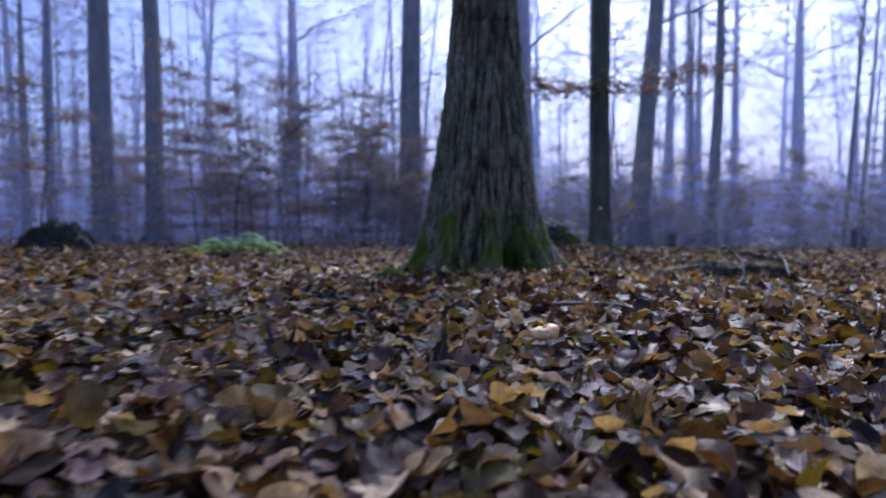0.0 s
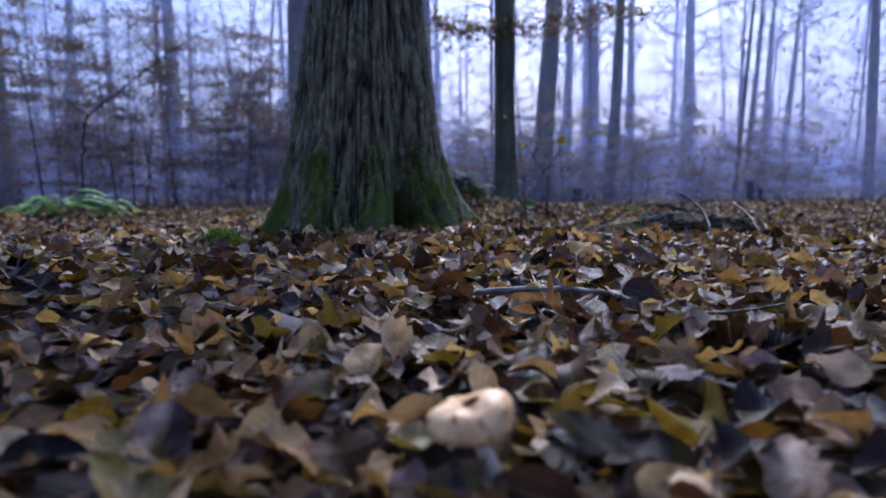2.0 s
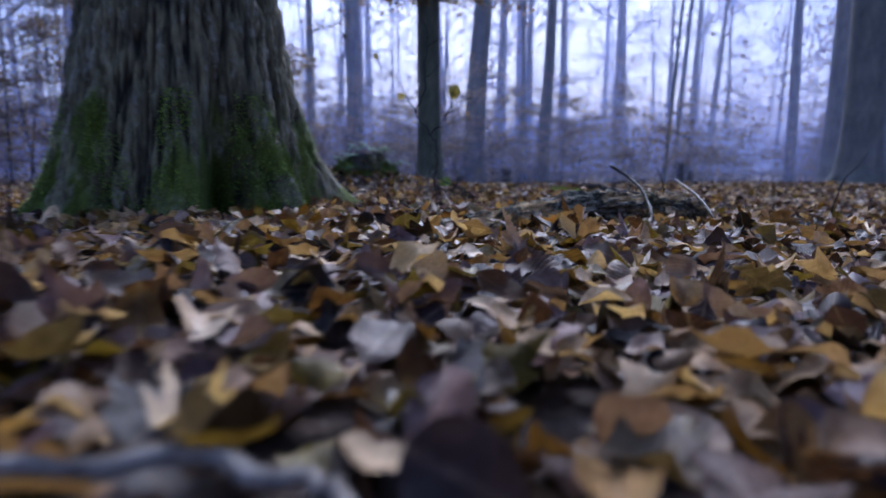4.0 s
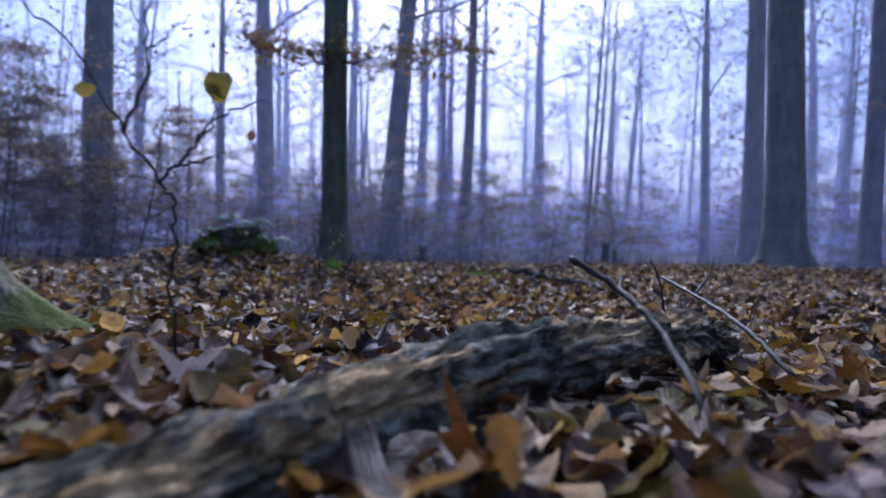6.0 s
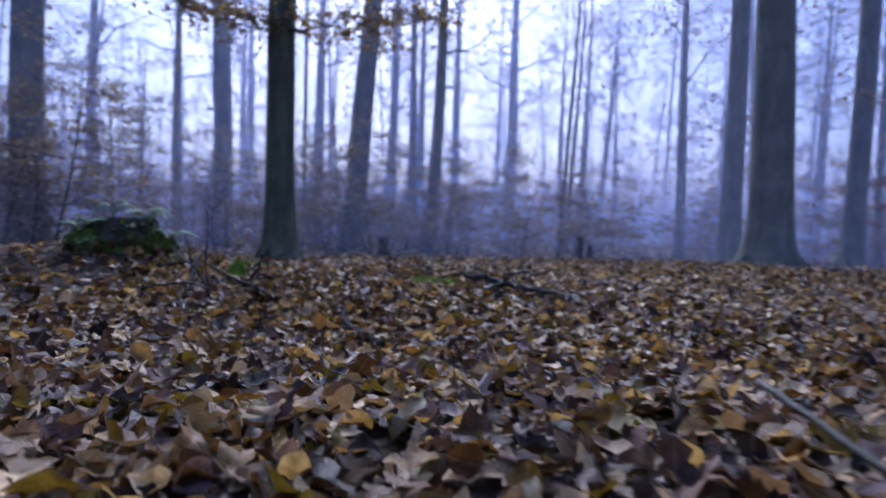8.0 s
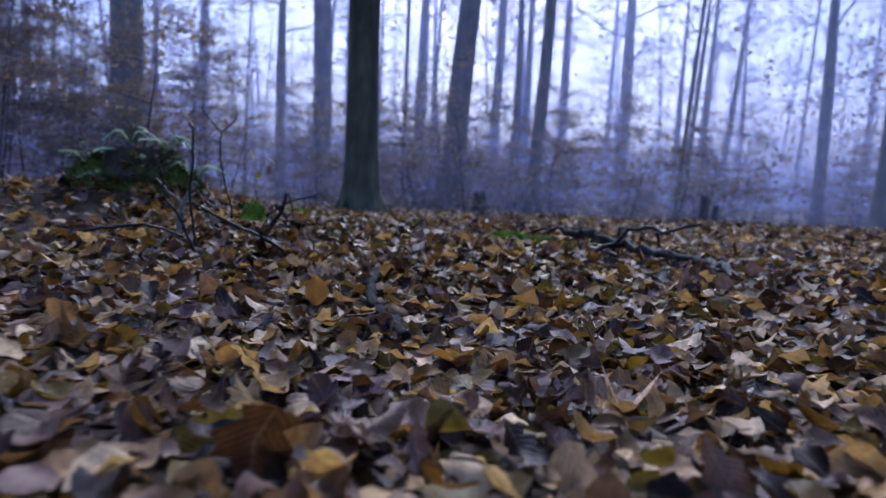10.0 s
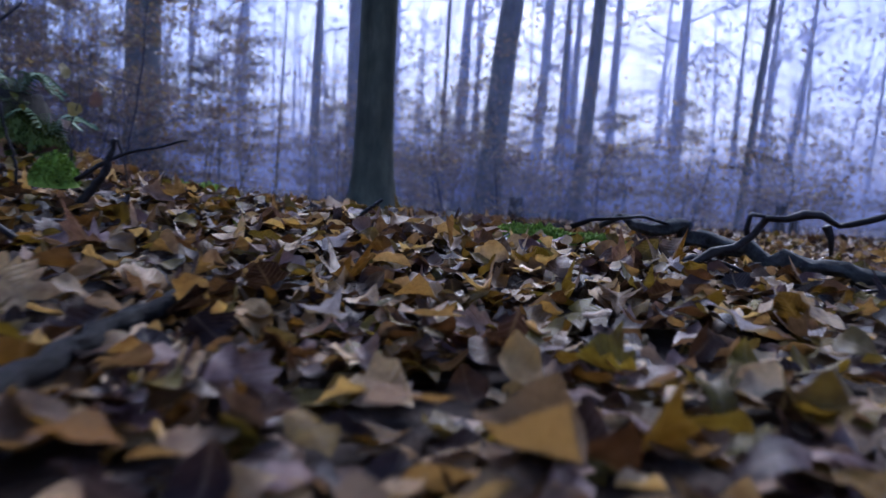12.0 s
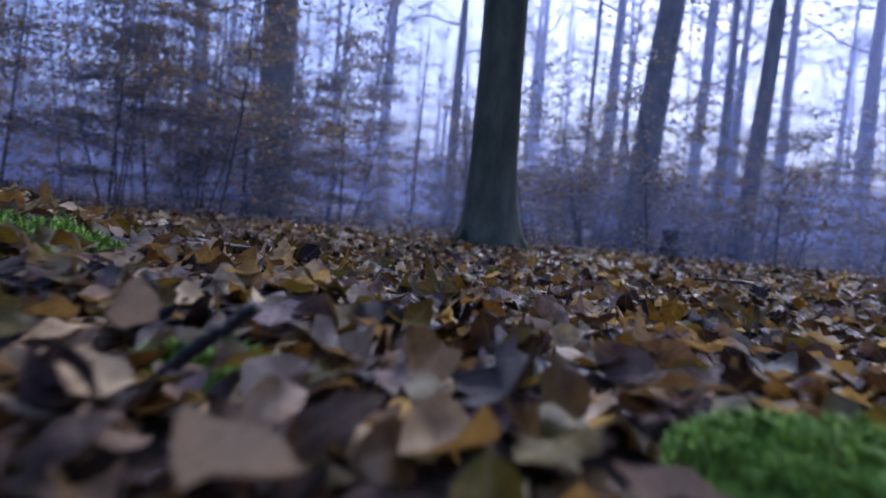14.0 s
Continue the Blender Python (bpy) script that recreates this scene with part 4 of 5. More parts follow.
def seedling():
    root = tagged(empty("seedling", 1.12, 4.03, -0.07), "bare forked seedling with two yellow leaves on thin twigs", "seedling")

    def tw(name, pts, r0, r1, parent):
        ln = bent([(a - 1.12, b - 4.03, c + 0.07) for a, b, c in pts], 6, 0.003)
        return part(name, Shape().tube(ln, np.linspace(r0, r1, len(ln)), 6, 0.1).mesh(name), M_TWIG, parent)

    tw("stem", [(1.12, 4.03, -0.09), (1.11, 4.03, 0.05), (1.11, 4.03, 0.17), (1.09, 4.03, 0.21), (1.04, 4.04, 0.28), (1.01, 4.04, 0.34), (0.97, 4.04, 0.40), (0.88, 4.05, 0.48), (0.80, 4.07, 0.53)], 0.0028, 0.0013, root)
    tw("branch", [(1.04, 4.04, 0.28), (1.07, 4.03, 0.36), (1.07, 4.03, 0.44), (1.08, 4.03, 0.52), (1.07, 4.04, 0.60)], 0.003, 0.0015, root)
    fork = tw("branch", [(1.09, 4.03, 0.21), (1.12, 4.03, 0.24), (1.15, 4.02, 0.28), (1.19, 4.02, 0.32), (1.24, 4.01, 0.34)], 0.003, 0.0012, root)
    tw("twig", [(1.12, 4.03, 0.235), (1.16, 4.02, 0.245), (1.18, 4.02, 0.262)], 0.002, 0.001, root)
    tw("twig", [(1.07, 4.03, 0.40), (1.10, 4.02, 0.42), (1.13, 4.02, 0.46)], 0.002, 0.001, root)
    tw("twig", [(1.08, 4.03, 0.50), (1.12, 4.03, 0.53), (1.18, 4.02, 0.53)], 0.002, 0.001, root)
    tw("twig", [(1.145, 4.02, 0.27), (1.165, 4.02, 0.31), (1.165, 4.02, 0.34)], 0.002, 0.001, root)
    for p, size, ang, mat, tmp in (((1.175, 4.02, 0.36), 0.052, (80, 15, -15), M_LEAF_YELLOW, ROUND), ((1.17, 4.03, 0.35), 0.042, (60, -20, 25), M_LEAF_YELLOW, BEECH), ((0.99, 4.04, 0.338), 0.032, (90, 75, 10), M_LEAF_YELLOW, BEECH),
                                   ((0.80, 4.07, 0.53), 0.03, (60, 30, 30), M_LEAF_ONE, BEECH), ((1.22, 4.01, 0.285), 0.022, (70, 10, 0), M_LEAF_ONE, BEECH), ((1.225, 4.01, 0.265), 0.02, (60, 40, 70), M_LEAF_ONE, BEECH), ((0.905, 4.05, 0.47), 0.025, (80, 20, 20), M_LEAF_YELLOW, BEECH)):
        leaf_object(tmp, mat, pose(p[0] - 1.12, p[1] - 4.03, p[2] + 0.07, *ang) @ Matrix.Diagonal((size, size, size, 1)), fork)


seedling()


# ---- mossy stump on the mound ----
def blades(n, spread, height, width, g, base=None):
    """Many short curved blades or fronds, as one mesh of tufts."""
    s = Shape()
    for i in range(n):
        a, d = g.uniform(0, 6.28), math.sqrt(g.uniform(0, 1))
        x, y = spread[0] * d * math.cos(a), spread[1] * d * math.sin(a)
        z = base(x, y) if base else 0.0
        b, h, w = g.uniform(0, 6.28), height * g.uniform(0.5, 1.2), width * g.uniform(0.7, 1.3)
        out = np.array((math.cos(b), math.sin(b), 0)) * h * g.uniform(0.2, 0.9)
        side = np.array((-math.sin(b), math.cos(b), 0)) * w
        o = np.array((x, y, z - 0.004))
        m, t = o + out * 0.4 + (0, 0, h * 0.65), o + out + (0, 0, h * g.uniform(0.6, 1.0))
        s.add([o - side, o + side, m + side * 0.8, m - side * 0.8, t], [(0, 1, 2), (0, 2, 3), (3, 2, 4)])
    return s


def cushion(x, y, rx, ry, h, n, material, label, blade=(0.018, 0.0022), seed=1, name="moss_cushion", category="moss"):
    """A low moss pad: a lumpy dome covered with short shoots."""
    g = np.random.default_rng(seed)
    z0 = float(ground_z(x, y)) + 0.035
    root = tagged(empty(name, x, y, z0), label, category)

    def dome(px, py):
        q = max(0.0, 1 - (px / rx) ** 2 - (py / ry) ** 2)
        return h * q ** 0.45 * (0.75 + 0.5 * noise.noise((px * 5 / rx, py * 5 / ry, seed))) + float(ground_z(x + px, y + py)) - z0

    k = 26
    v = [(rx * u * math.cos(a), ry * u * math.sin(a)) for u in np.linspace(0.04, 1, 9) for a in np.arange(k) * 2 * math.pi / k]
    v = [(px, py, dome(px, py) - 0.004) for px, py in v]
    f = [t for i in range(8) for j in range(k) for t in ((i * k + j, (i + 1) * k + j, (i + 1) * k + (j + 1) % k), (i * k + j, (i + 1) * k + (j + 1) % k, i * k + (j + 1) % k))]
    f += [(0, j, j + 1) for j in range(1, k - 1)]
    part("pad", tri_mesh("pad", v, f), material, root)
    ob = part("shoot_tuft", blades(n, (rx, ry), blade[0], blade[1], g, base=dome).mesh("shoot_tuft"), material, root)
    tagged(ob, kind="stuff")
    return root


def fern(x, y, size, fronds, seed, label, material=None):
    """Arching fronds with paired leaflets."""
    g = np.random.default_rng(seed)
    root = tagged(empty("fern", x, y, float(ground_z(x, y)) + 0.02), label, "fern")
    for i in range(fronds):
        a, ln = i * 2.4 + g.uniform(0, 0.6), size * g.uniform(0.7, 1.1)
        d = np.array((math.cos(a), math.sin(a), 0))
        line = bent([(0, 0, 0), d * ln * 0.4 + (0, 0, ln * g.uniform(0.35, 0.62)), d * ln * 0.95 + (0, 0, ln * g.uniform(0.10, 0.55))], 8)
        s = Shape().tube(line, np.linspace(0.0025, 0.001, len(line)), 4)
        w = np.array((-math.sin(a), math.cos(a), 0.0))
        for j in range(2, len(line)):
            t = j / len(line)
            for sg in (-1, 1):
                o = line[j]
                e = w * sg * ln * 0.30 * (1.15 - t) + d * ln * 0.07 + (0, 0, -0.01)
                b = d * ln * 0.045
                s.add([o - b, o + b, o + e * 0.6 + b, o + e * 0.6 - b, o + e], [(0, 1, 2), (0, 2, 3), (3, 2, 4)])
        part("frond", s.mesh("frond"), material or M_FERN, root)
    return root


def stump(x, y, r, h, label, seed=1, mossy=True):
    """A broken stump: ribbed bark, a flat rotten top with a rough rim."""
    g = np.random.default_rng(seed)
    z0 = float(ground_z(x, y))
    root = tagged(empty("tree_stump", x, y, z0), label, "stump")
    sides, v = 90, []
    zs = np.linspace(-0.1, h, 16)
    for zz in zs:
        for j in range(sides):
            a = 2 * math.pi * j / sides
            c, s = math.cos(a), math.sin(a)
            q = r * (1 + 0.55 * math.exp(-max(zz, 0) / (0.45 * h))) + 0.16 * r * noise.noise((c * 2, s * 2, zz * 5 + seed)) - 0.10 * r * abs(noise.noise((c * 9, s * 9, zz * 4))) + 0.05 * r * noise.noise((c * 22, s * 22, zz * 30))
            v.append((q * c, q * s, zz + (0.14 * h * noise.noise((c * 4, s * 4, seed)) + 0.08 * h * noise.noise((c * 15, s * 15, seed)) if zz == zs[-1] else 0)))
    n = len(zs)
    f = [t for i in range(n - 1) for j in range(sides) for t in ((i * sides + j, i * sides + (j + 1) % sides, (i + 1) * sides + (j + 1) % sides), (i * sides + j, (i + 1) * sides + (j + 1) % sides, (i + 1) * sides + j))]
    for k, u in enumerate((0.7, 0.35)):
        for j in range(sides):
            a = 2 * math.pi * j / sides
            v.append((r * u * math.cos(a), r * u * math.sin(a), h * (0.90 + 0.12 * noise.noise((math.cos(a) * 6 * u, math.sin(a) * 6 * u, seed + 3)))))
        f += [t for j in range(sides) for t in (((n - 1 + k) * sides + j, (n - 1 + k) * sides + (j + 1) % sides, (n + k) * sides + (j + 1) % sides), ((n - 1 + k) * sides + j, (n + k) * sides + (j + 1) % sides, (n + k) * sides + j))]
    v.append((0, 0, h * 0.9))
    f += [(len(v) - 1, (n + 1) * sides + j, (n + 1) * sides + (j + 1) % sides) for j in range(sides)]
    wood = part("stump_wood", tri_mesh("stump_wood", v, f), M_STUMP, root)
    if mossy:
        s = blades(900, (r * 0.95, r * 0.95), 0.020, 0.003, g, base=lambda px, py: h * 0.92)
        tagged(part("moss", s.mesh("stump_moss"), M_DARKMOSS, wood, "dull green moss"), kind="stuff")
    return root


stump(1.46, 8.60, 0.17, 0.14, "low flat-topped rotten stump overgrown with dull moss and ferns", 2)
for HX, HY, HRX, HRY, HH, HS in ((1.67, 8.48, 0.15, 0.13, 0.15, 8), (1.26, 8.48, 0.15, 0.13, 0.15, 10), (1.47, 8.40, 0.20, 0.09, 0.05, 12)):
    cushion(HX, HY, HRX, HRY, HH, 2400, M_MOSS_DEEP, "lump of deep green moss beside a rotten stump", (0.018, 0.0028), HS)


def heap_leaves():
    g = np.random.default_rng(61)
    for i in range(60):
        x, y = g.normal(1.46, 0.24), g.uniform(8.26, 8.56)
        s = g.uniform(0.05, 0.08)
        h = 0.05 + 0.09 * math.exp(-((x - 1.45) / 0.2) ** 2) * min(1.0, max(0.0, (y - 8.33) / 0.12))
        leaf_object((BEECH, ROUND, OAK)[i % 3], M_LEAF_ONE, pose(x, y, float(ground_z(x, y)) + h, g.normal(25, 18), g.normal(0, 18), g.uniform(0, 360)) @ Matrix.Diagonal((s, s, s, 1)), ground)


heap_leaves()


def bramble():
    """Low green leaves that grow over the heap round the stump."""
    g = np.random.default_rng(77)
    root = tagged(empty("bramble", 1.46, 8.5, float(ground_z(1.46, 8.5)) + 0.05), "low dark green bramble growing over a rotten stump", "bramble")
    s, xs = Shape(), []
    for i in range(9):
        a, r = g.uniform(0, 6.28), g.uniform(0.16, 0.34)
        tip = np.array((math.cos(a) * r * 1.25, math.sin(a) * r * 0.6 - 0.05, g.uniform(0.0, 0.06)))
        line = bent([(tip[0] * 0.3, tip[1] * 0.3, 0.0), tip * (0.7, 0.7, 1.15), tip], 4, 0.004)
        s.tube(line, np.linspace(0.0025, 0.001, len(line)), 4)
        for b in range(9):
            xs.append(line[2 + b % 7] + g.normal(0, 0.022, 3))
    p = np.array(xs)
    tagged(part("branchwork", s.mesh("bramble_stems"), M_TWIG, root), kind="stuff")
    tagged(part("foliage", leaf_sheet("bramble_leaves", [laid_leaves(BEECH, p[:, 0], p[:, 1], p[:, 2], g.uniform(0.03, 0.055, len(p)), np.abs(g.normal(0.3, 0.5, len(p))))]), M_BRAMBLE, root), kind="stuff")


bramble()
for FX, FY, FZ, FS, FN, FK in ((1.60, 8.56, 0.14, 0.16, 8, 4), (1.40, 8.60, 0.14, 0.15, 7, 5), (1.74, 8.47, 0.06, 0.17, 6, 14), (1.22, 8.46, 0.08, 0.15, 6, 15), (1.30, 8.38, 0.0, 0.13, 5, 16)):
    fern(FX, FY, FS, FN, FK, "small pale green fern growing from the mossy stump", M_FERN_PALE).location.z += FZ
fern(-2.62, 7.9, 0.46, 16, 6, "bright green fern on the leafy floor")
fern(-2.30, 8.1, 0.34, 12, 7, "bright green fern on the leafy floor")
fern(-2.95, 8.0, 0.28, 9, 8, "bright green fern on the leafy floor")
cushion(-0.27, 3.34, 0.08, 0.06, 0.06, 1200, M_MOSS, "small bright moss cushion among fallen leaves", seed=2).location.z += 0.03
cushion(2.082, 7.62, 0.052, 0.05, 0.075, 3200, M_MOSS, "small round bright moss cushion on the slope", (0.009, 0.0016), 3).location.z += 0.085
cushion(3.28, 7.73, 0.13, 0.06, 0.042, 4200, M_MOSS, "flat mat of bright green moss on the leafy ridge", (0.011, 0.0018), 4).location.z += 0.024
cushion(3.45, 7.70, 0.11, 0.05, 0.038, 4200, M_MOSS, "flat mat of bright green moss on the leafy ridge", (0.011, 0.0018), 5).location.z += 0.020
cushion(2.765, 7.85, 0.06, 0.05, 0.03, 600, M_MOSS, "small bright moss cushion among fallen leaves", seed=9)
cushion(2.52, 7.72, 0.06, 0.045, 0.025, 500, M_MOSS, "small bright moss cushion among fallen leaves", seed=6)
cushion(2.28, 8.36, 0.15, 0.10, 0.06, 1800, M_MOSS_ROOT, "low hump of deep green moss on the leafy slope", seed=19)
cushion(-4.5, 7.5, 0.46, 0.30, 0.26, 2600, M_HUMMOCK, "dark mossy hummock on the woodland floor", (0.05, 0.006), 7)
stump(8.95, 14.0, 0.06, 0.48, "dark broken snag standing in the undergrowth", 3, False)
stump(9.25, 14.1, 0.045, 0.32, "dark broken snag standing in the undergrowth", 6, False)
stump(5.68, 15.9, 0.10, 0.40, "dark broken snag standing in the undergrowth", 4, False)


# ---- sticks on the slope ----
stick([(2.25, 7.16, -0.225), (2.127, 7.16, -0.148), (2.014, 7.16, -0.10), (1.895, 7.16, -0.033)], 0.006, 0.0045, "thin dark stick leaning over the leafy slope", M_TWIG)
stick([(1.911, 7.16, -0.21), (1.894, 7.16, -0.086), (1.884, 7.16, 0.018), (1.893, 7.16, 0.086), (1.895, 7.16, 0.207), (1.880, 7.16, 0.237)], 0.005, 0.0032, "thin dark twig standing upright on the slope", M_TWIG, name="thin_twig")
stick([(1.825, 7.3, -0.17), (1.842, 7.3, -0.067), (1.857, 7.3, -0.022), (1.889, 7.3, 0.033)], 0.011, 0.007, "pale broken stick standing on the slope", M_PALE)
stick([(1.911, 7.10, -0.20), (1.856, 7.10, -0.073), (1.818, 7.10, -0.022), (1.806, 7.1, 0.053), (1.79, 7.1, 0.111)], 0.005, 0.003, "thin crooked twig standing on the leafy slope", M_TWIG, name="thin_twig")
stick([(1.95, 7.3, -0.13), (1.93, 7.3, -0.067), (1.894, 7.3, 0.008)], 0.004, 0.0025, "thin pale twig standing on the leafy slope", M_PALE, name="thin_twig")
stick([(1.84, 7.4, -0.06), (1.781, 7.4, -0.009), (1.737, 7.4, 0.041)], 0.006, 0.004, "short pale stick leaning on the leafy slope", M_PALE)
stick([(1.62, 6.9, -0.115), (1.691, 6.9, -0.105), (1.80, 6.9, -0.095), (1.90, 6.92, -0.13)], 0.006, 0.004, "thin dark stick lying over fallen leaves", M_TWIG)
stick([(2.03, 7.45, -0.14), (2.12, 7.47, -0.145), (2.24, 7.46, -0.155)], 0.005, 0.004, "short pale stick lying on fallen leaves", M_PALE, lie=0.03)
stick([(1.99, 7.65, -0.12), (1.987, 7.65, -0.065), (1.963, 7.65, 0.016), (1.942, 7.65, 0.147), (1.945, 7.65, 0.239)], 0.004, 0.003, "bare forked seedling stem standing on the slope", M_TWIG, name="bare_seedling", category="seedling",
      forks=(([(1.945, 7.65, 0.239), (1.902, 7.65, 0.284), (1.861, 7.65, 0.339)], 0.004), ([(1.945, 7.65, 0.239), (2.0, 7.65, 0.295), (2.003, 7.65, 0.355)], 0.0035)))


def leafy_seedling(stem, leaves, label):
    """A thin stem with a few small leaves."""
    root = stick(stem, 0.0025, 0.0012, label, M_TWIG, name="leafy_seedling", category="seedling")
    for x, y, z, size, ang, mat in leaves:
        leaf_object(BEECH, mat, pose(x, y, z, *ang) @ Matrix.Diagonal((size, size, size, 1)), root)


leafy_seedling([(2.089, 7.7, -0.12), (2.089, 7.7, -0.034), (2.085, 7.7, 0.029), (2.105, 7.7, 0.09), (2.10, 7.7, 0.15)],
               [(2.069, 7.7, 0.155, 0.045, (70, 10, 60), M_LEAF_YELLOW), (2.154, 7.7, 0.132, 0.04, (40, 20, 90), M_LEAF_PALE), (2.14, 7.7, 0.094, 0.045, (80, 10, 10), M_LEAF_ONE), (2.094, 7.7, 0.068, 0.045, (60, 30, 20), M_LEAF_YELLOW), (2.075, 7.7, 0.029, 0.035, (60, -30, 70), M_LEAF_PALE)],
               "thin seedling with a few yellow leaves on the slope")
stick([(2.122, 7.6, -0.175), (2.189, 7.6, -0.087), (2.215, 7.6, 0.0)], 0.012, 0.006, "broken forked stick on the leafy slope", M_STICK, forks=(([(2.133, 7.6, -0.10), (2.227, 7.6, -0.037), (2.30, 7.6, -0.015), (2.373, 7.6, 0.008)], 0.006), ([(2.222, 7.6, -0.002), (2.235, 7.6, -0.05), (2.246, 7.6, -0.11)], 0.004)))
stick([(2.53, 6.98, 0), (2.50, 6.87, 0), (2.46, 6.72, 0), (2.44, 6.5, 0), (2.455, 6.28, 0), (2.46, 6.15, 0)], 0.012, 0.015, "dark damp branch lying in fallen leaves", M_DAMP, lie=0.044, wobble=0.004)
stick([(2.47, 6.44, 0), (2.41, 6.36, 0), (2.34, 6.33, 0)], 0.004, 0.003, "thin twig lying on fallen leaves", M_TWIG, name="thin_twig", lie=0.05)
stick([(2.30, 6.55, -0.205), (2.40, 6.53, -0.195), (2.50, 6.45, -0.21)], 0.003, 0.002, "thin twig lying on fallen leaves", M_TWIG, name="thin_twig", lie=0.045)
stick([(2.76, 7.75, -0.18), (2.786, 7.75, -0.153), (2.815, 7.75, -0.128), (2.846, 7.75, -0.104)], 0.006, 0.005, "short dark stick poking up from fallen leaves", M_TWIG)


stick([(2.424, 8.62, 0), (2.43, 8.76, 0), (2.44, 8.915, 0)], 0.005, 0.004, "short pale stick lying on fallen leaves", M_PALE, lie=0.06)
stick([(3.57, 8.93, 0), (3.50, 8.55, 0), (3.435, 8.16, 0)], 0.016, 0.020, "dark damp branch lying in fallen leaves", M_DAMP, lie=0.035, wobble=0.004)
stick([(4.05, 10.25, 0), (4.30, 10.26, 0), (4.20, 9.75, 0), (3.98, 9.22, 0)], 0.006, 0.009, "thin dark stick lying over fallen leaves", M_TWIG, lie=0.06)
stick([(2.99, 4.40, 0), (3.17, 4.50, 0), (3.38, 4.60, 0)], 0.003, 0.002, "thin twig lying on fallen leaves", M_PALE, name="thin_twig", lie=0.06)


# ---- the broken branch at the edge of the ridge ----
def broken_branch():
    line = bent([(3.39, 7.56, -0.135), (3.53, 7.48, -0.125), (3.61, 7.42, -0.150), (3.74, 7.30, -0.178), (3.84, 7.14, -0.195), (3.86, 6.95, -0.205), (3.79, 6.76, -0.225)], 5, 0.010)
    root = part("broken_branch", Shape().tube(line, np.interp(np.linspace(0, 1, len(line)), (0, 0.2, 0.7, 1), (0.007, 0.018, 0.020, 0.015)), 14, 0.38).mesh("broken_branch"), M_LICHEN)
    tagged(root, "broken lichen-covered branch with crooked dead twigs on the ground", "branch")
    for pts, r in (([(3.36, 7.36, -0.22), (3.48, 7.27, -0.19), (3.55, 7.23, -0.14), (3.59, 7.21, -0.10), (3.65, 7.17, -0.07), (3.71, 7.14, -0.095), (3.76, 7.11, -0.07), (3.86, 7.08, -0.045)], 0.010),
                   ([(3.45, 7.29, -0.20), (3.53, 7.24, -0.185), (3.63, 7.18, -0.21), (3.75, 7.11, -0.225), (3.83, 7.07, -0.235)], 0.006),
                   ([(3.57, 7.22, -0.12), (3.565, 7.21, -0.085), (3.61, 7.20, -0.08)], 0.006), ([(3.70, 7.15, -0.09), (3.715, 7.15, -0.15)], 0.008),
                   ([(3.33, 7.60, -0.14), (3.42, 7.52, -0.105), (3.52, 7.45, -0.115)], 0.006)):
        ln = bent(pts, 2, 0.008)
        part("twig", Shape().tube(ln, np.linspace(r, r * 0.5, len(ln)), 8, 0.4).mesh("twig"), M_STICK, root)


broken_branch()


# ---- fallen leaves ----
# leaves that stand out among the rest: shape, colour, place, size, tip and turn
LEAVES_BY_MUSHROOM = (
    ("b", "gold", 0.74, 2.6, 0.085, 25, -60), ("s", "pale", 0.07, 1.99, 0.075, 12, 70), ("r", "tan", 0.67, 1.66, 0.07, 14, 0), ("s", "pale", -0.11, 1.5, 0.07, 20, 200),
    ("b", "tan", 0.2, 1.12, 0.055, 20, 60), ("b", "orange", -0.38, 1.74, 0.07, 20, 40), ("b", "gold", 0.182, 1.134, 0.06, 20, 60), 
    ("o", "brown", 0.335, 1.50, 0.07, 16, 35), 
)
LEAVES_BY_LOG = (
    ("o", "orange", 1.35, 3.39, 0.055, 70, 10), ("s", "pale", 1.09, 3.29, 0.06, 8, 40), ("r", "tan", 1.29, 3.36, 0.075, 25, 200), ("b", "orange", 1.22, 3.31, 0.06, 20, 120),
    ("s", "pale", 2.3, 5.05, 0.08, 10, 0), ("o", "pale", 1.9, 3.34, 0.1, 8, 80), ("o", "tan", -0.53, 3.51, 0.1, 10, 70), ("s", "tan", 1.77, 3.63, 0.085, 15, 190),
    ("o", "tan", 1.96, 3.62, 0.09, 8, 90), ("s", "pale", 1.131, 3.838, 0.08, 10, 10), ("b", "gold", 1.142, 3.032, 0.065, 55, 25), ("r", "tan", 0.968, 3.114, 0.075, 15, 80),
    ("b", "gold", 1.346, 2.918, 0.075, 12, 80), ("r", "gold", 1.395, 4.151, 0.06, 12, 30),
)
LEAVES_ON_SLOPE = (
    ("s", "tan", 2.76, 6.5, 0.1, 12, 140), ("b", "orange", 2.47, 5.92, 0.075, 12, 80), ("b", "pale", 2.76, 5.99, 0.08, 20, 30), ("b", "tan", 2.72, 6.3, 0.07, 35, 10),
    ("r", "tan", 2.83, 6.4, 0.08, 14, 60), ("s", "tan", 2.82, 6.76, 0.11, 12, 170), ("s", "pale", 2.86, 5.9, 0.07, 10, 20), ("b", "orange", 2.54, 6.45, 0.06, 12, 100),
    ("b", "orange", 2.28, 6.45, 0.08, 75, 5), ("r", "pale", 3.223, 6.746, 0.085, 25, 70), ("r", "gold", 2.882, 6.568, 0.06, 45, 10), ("s", "pale", 2.691, 6.799, 0.07, 10, 60),
)
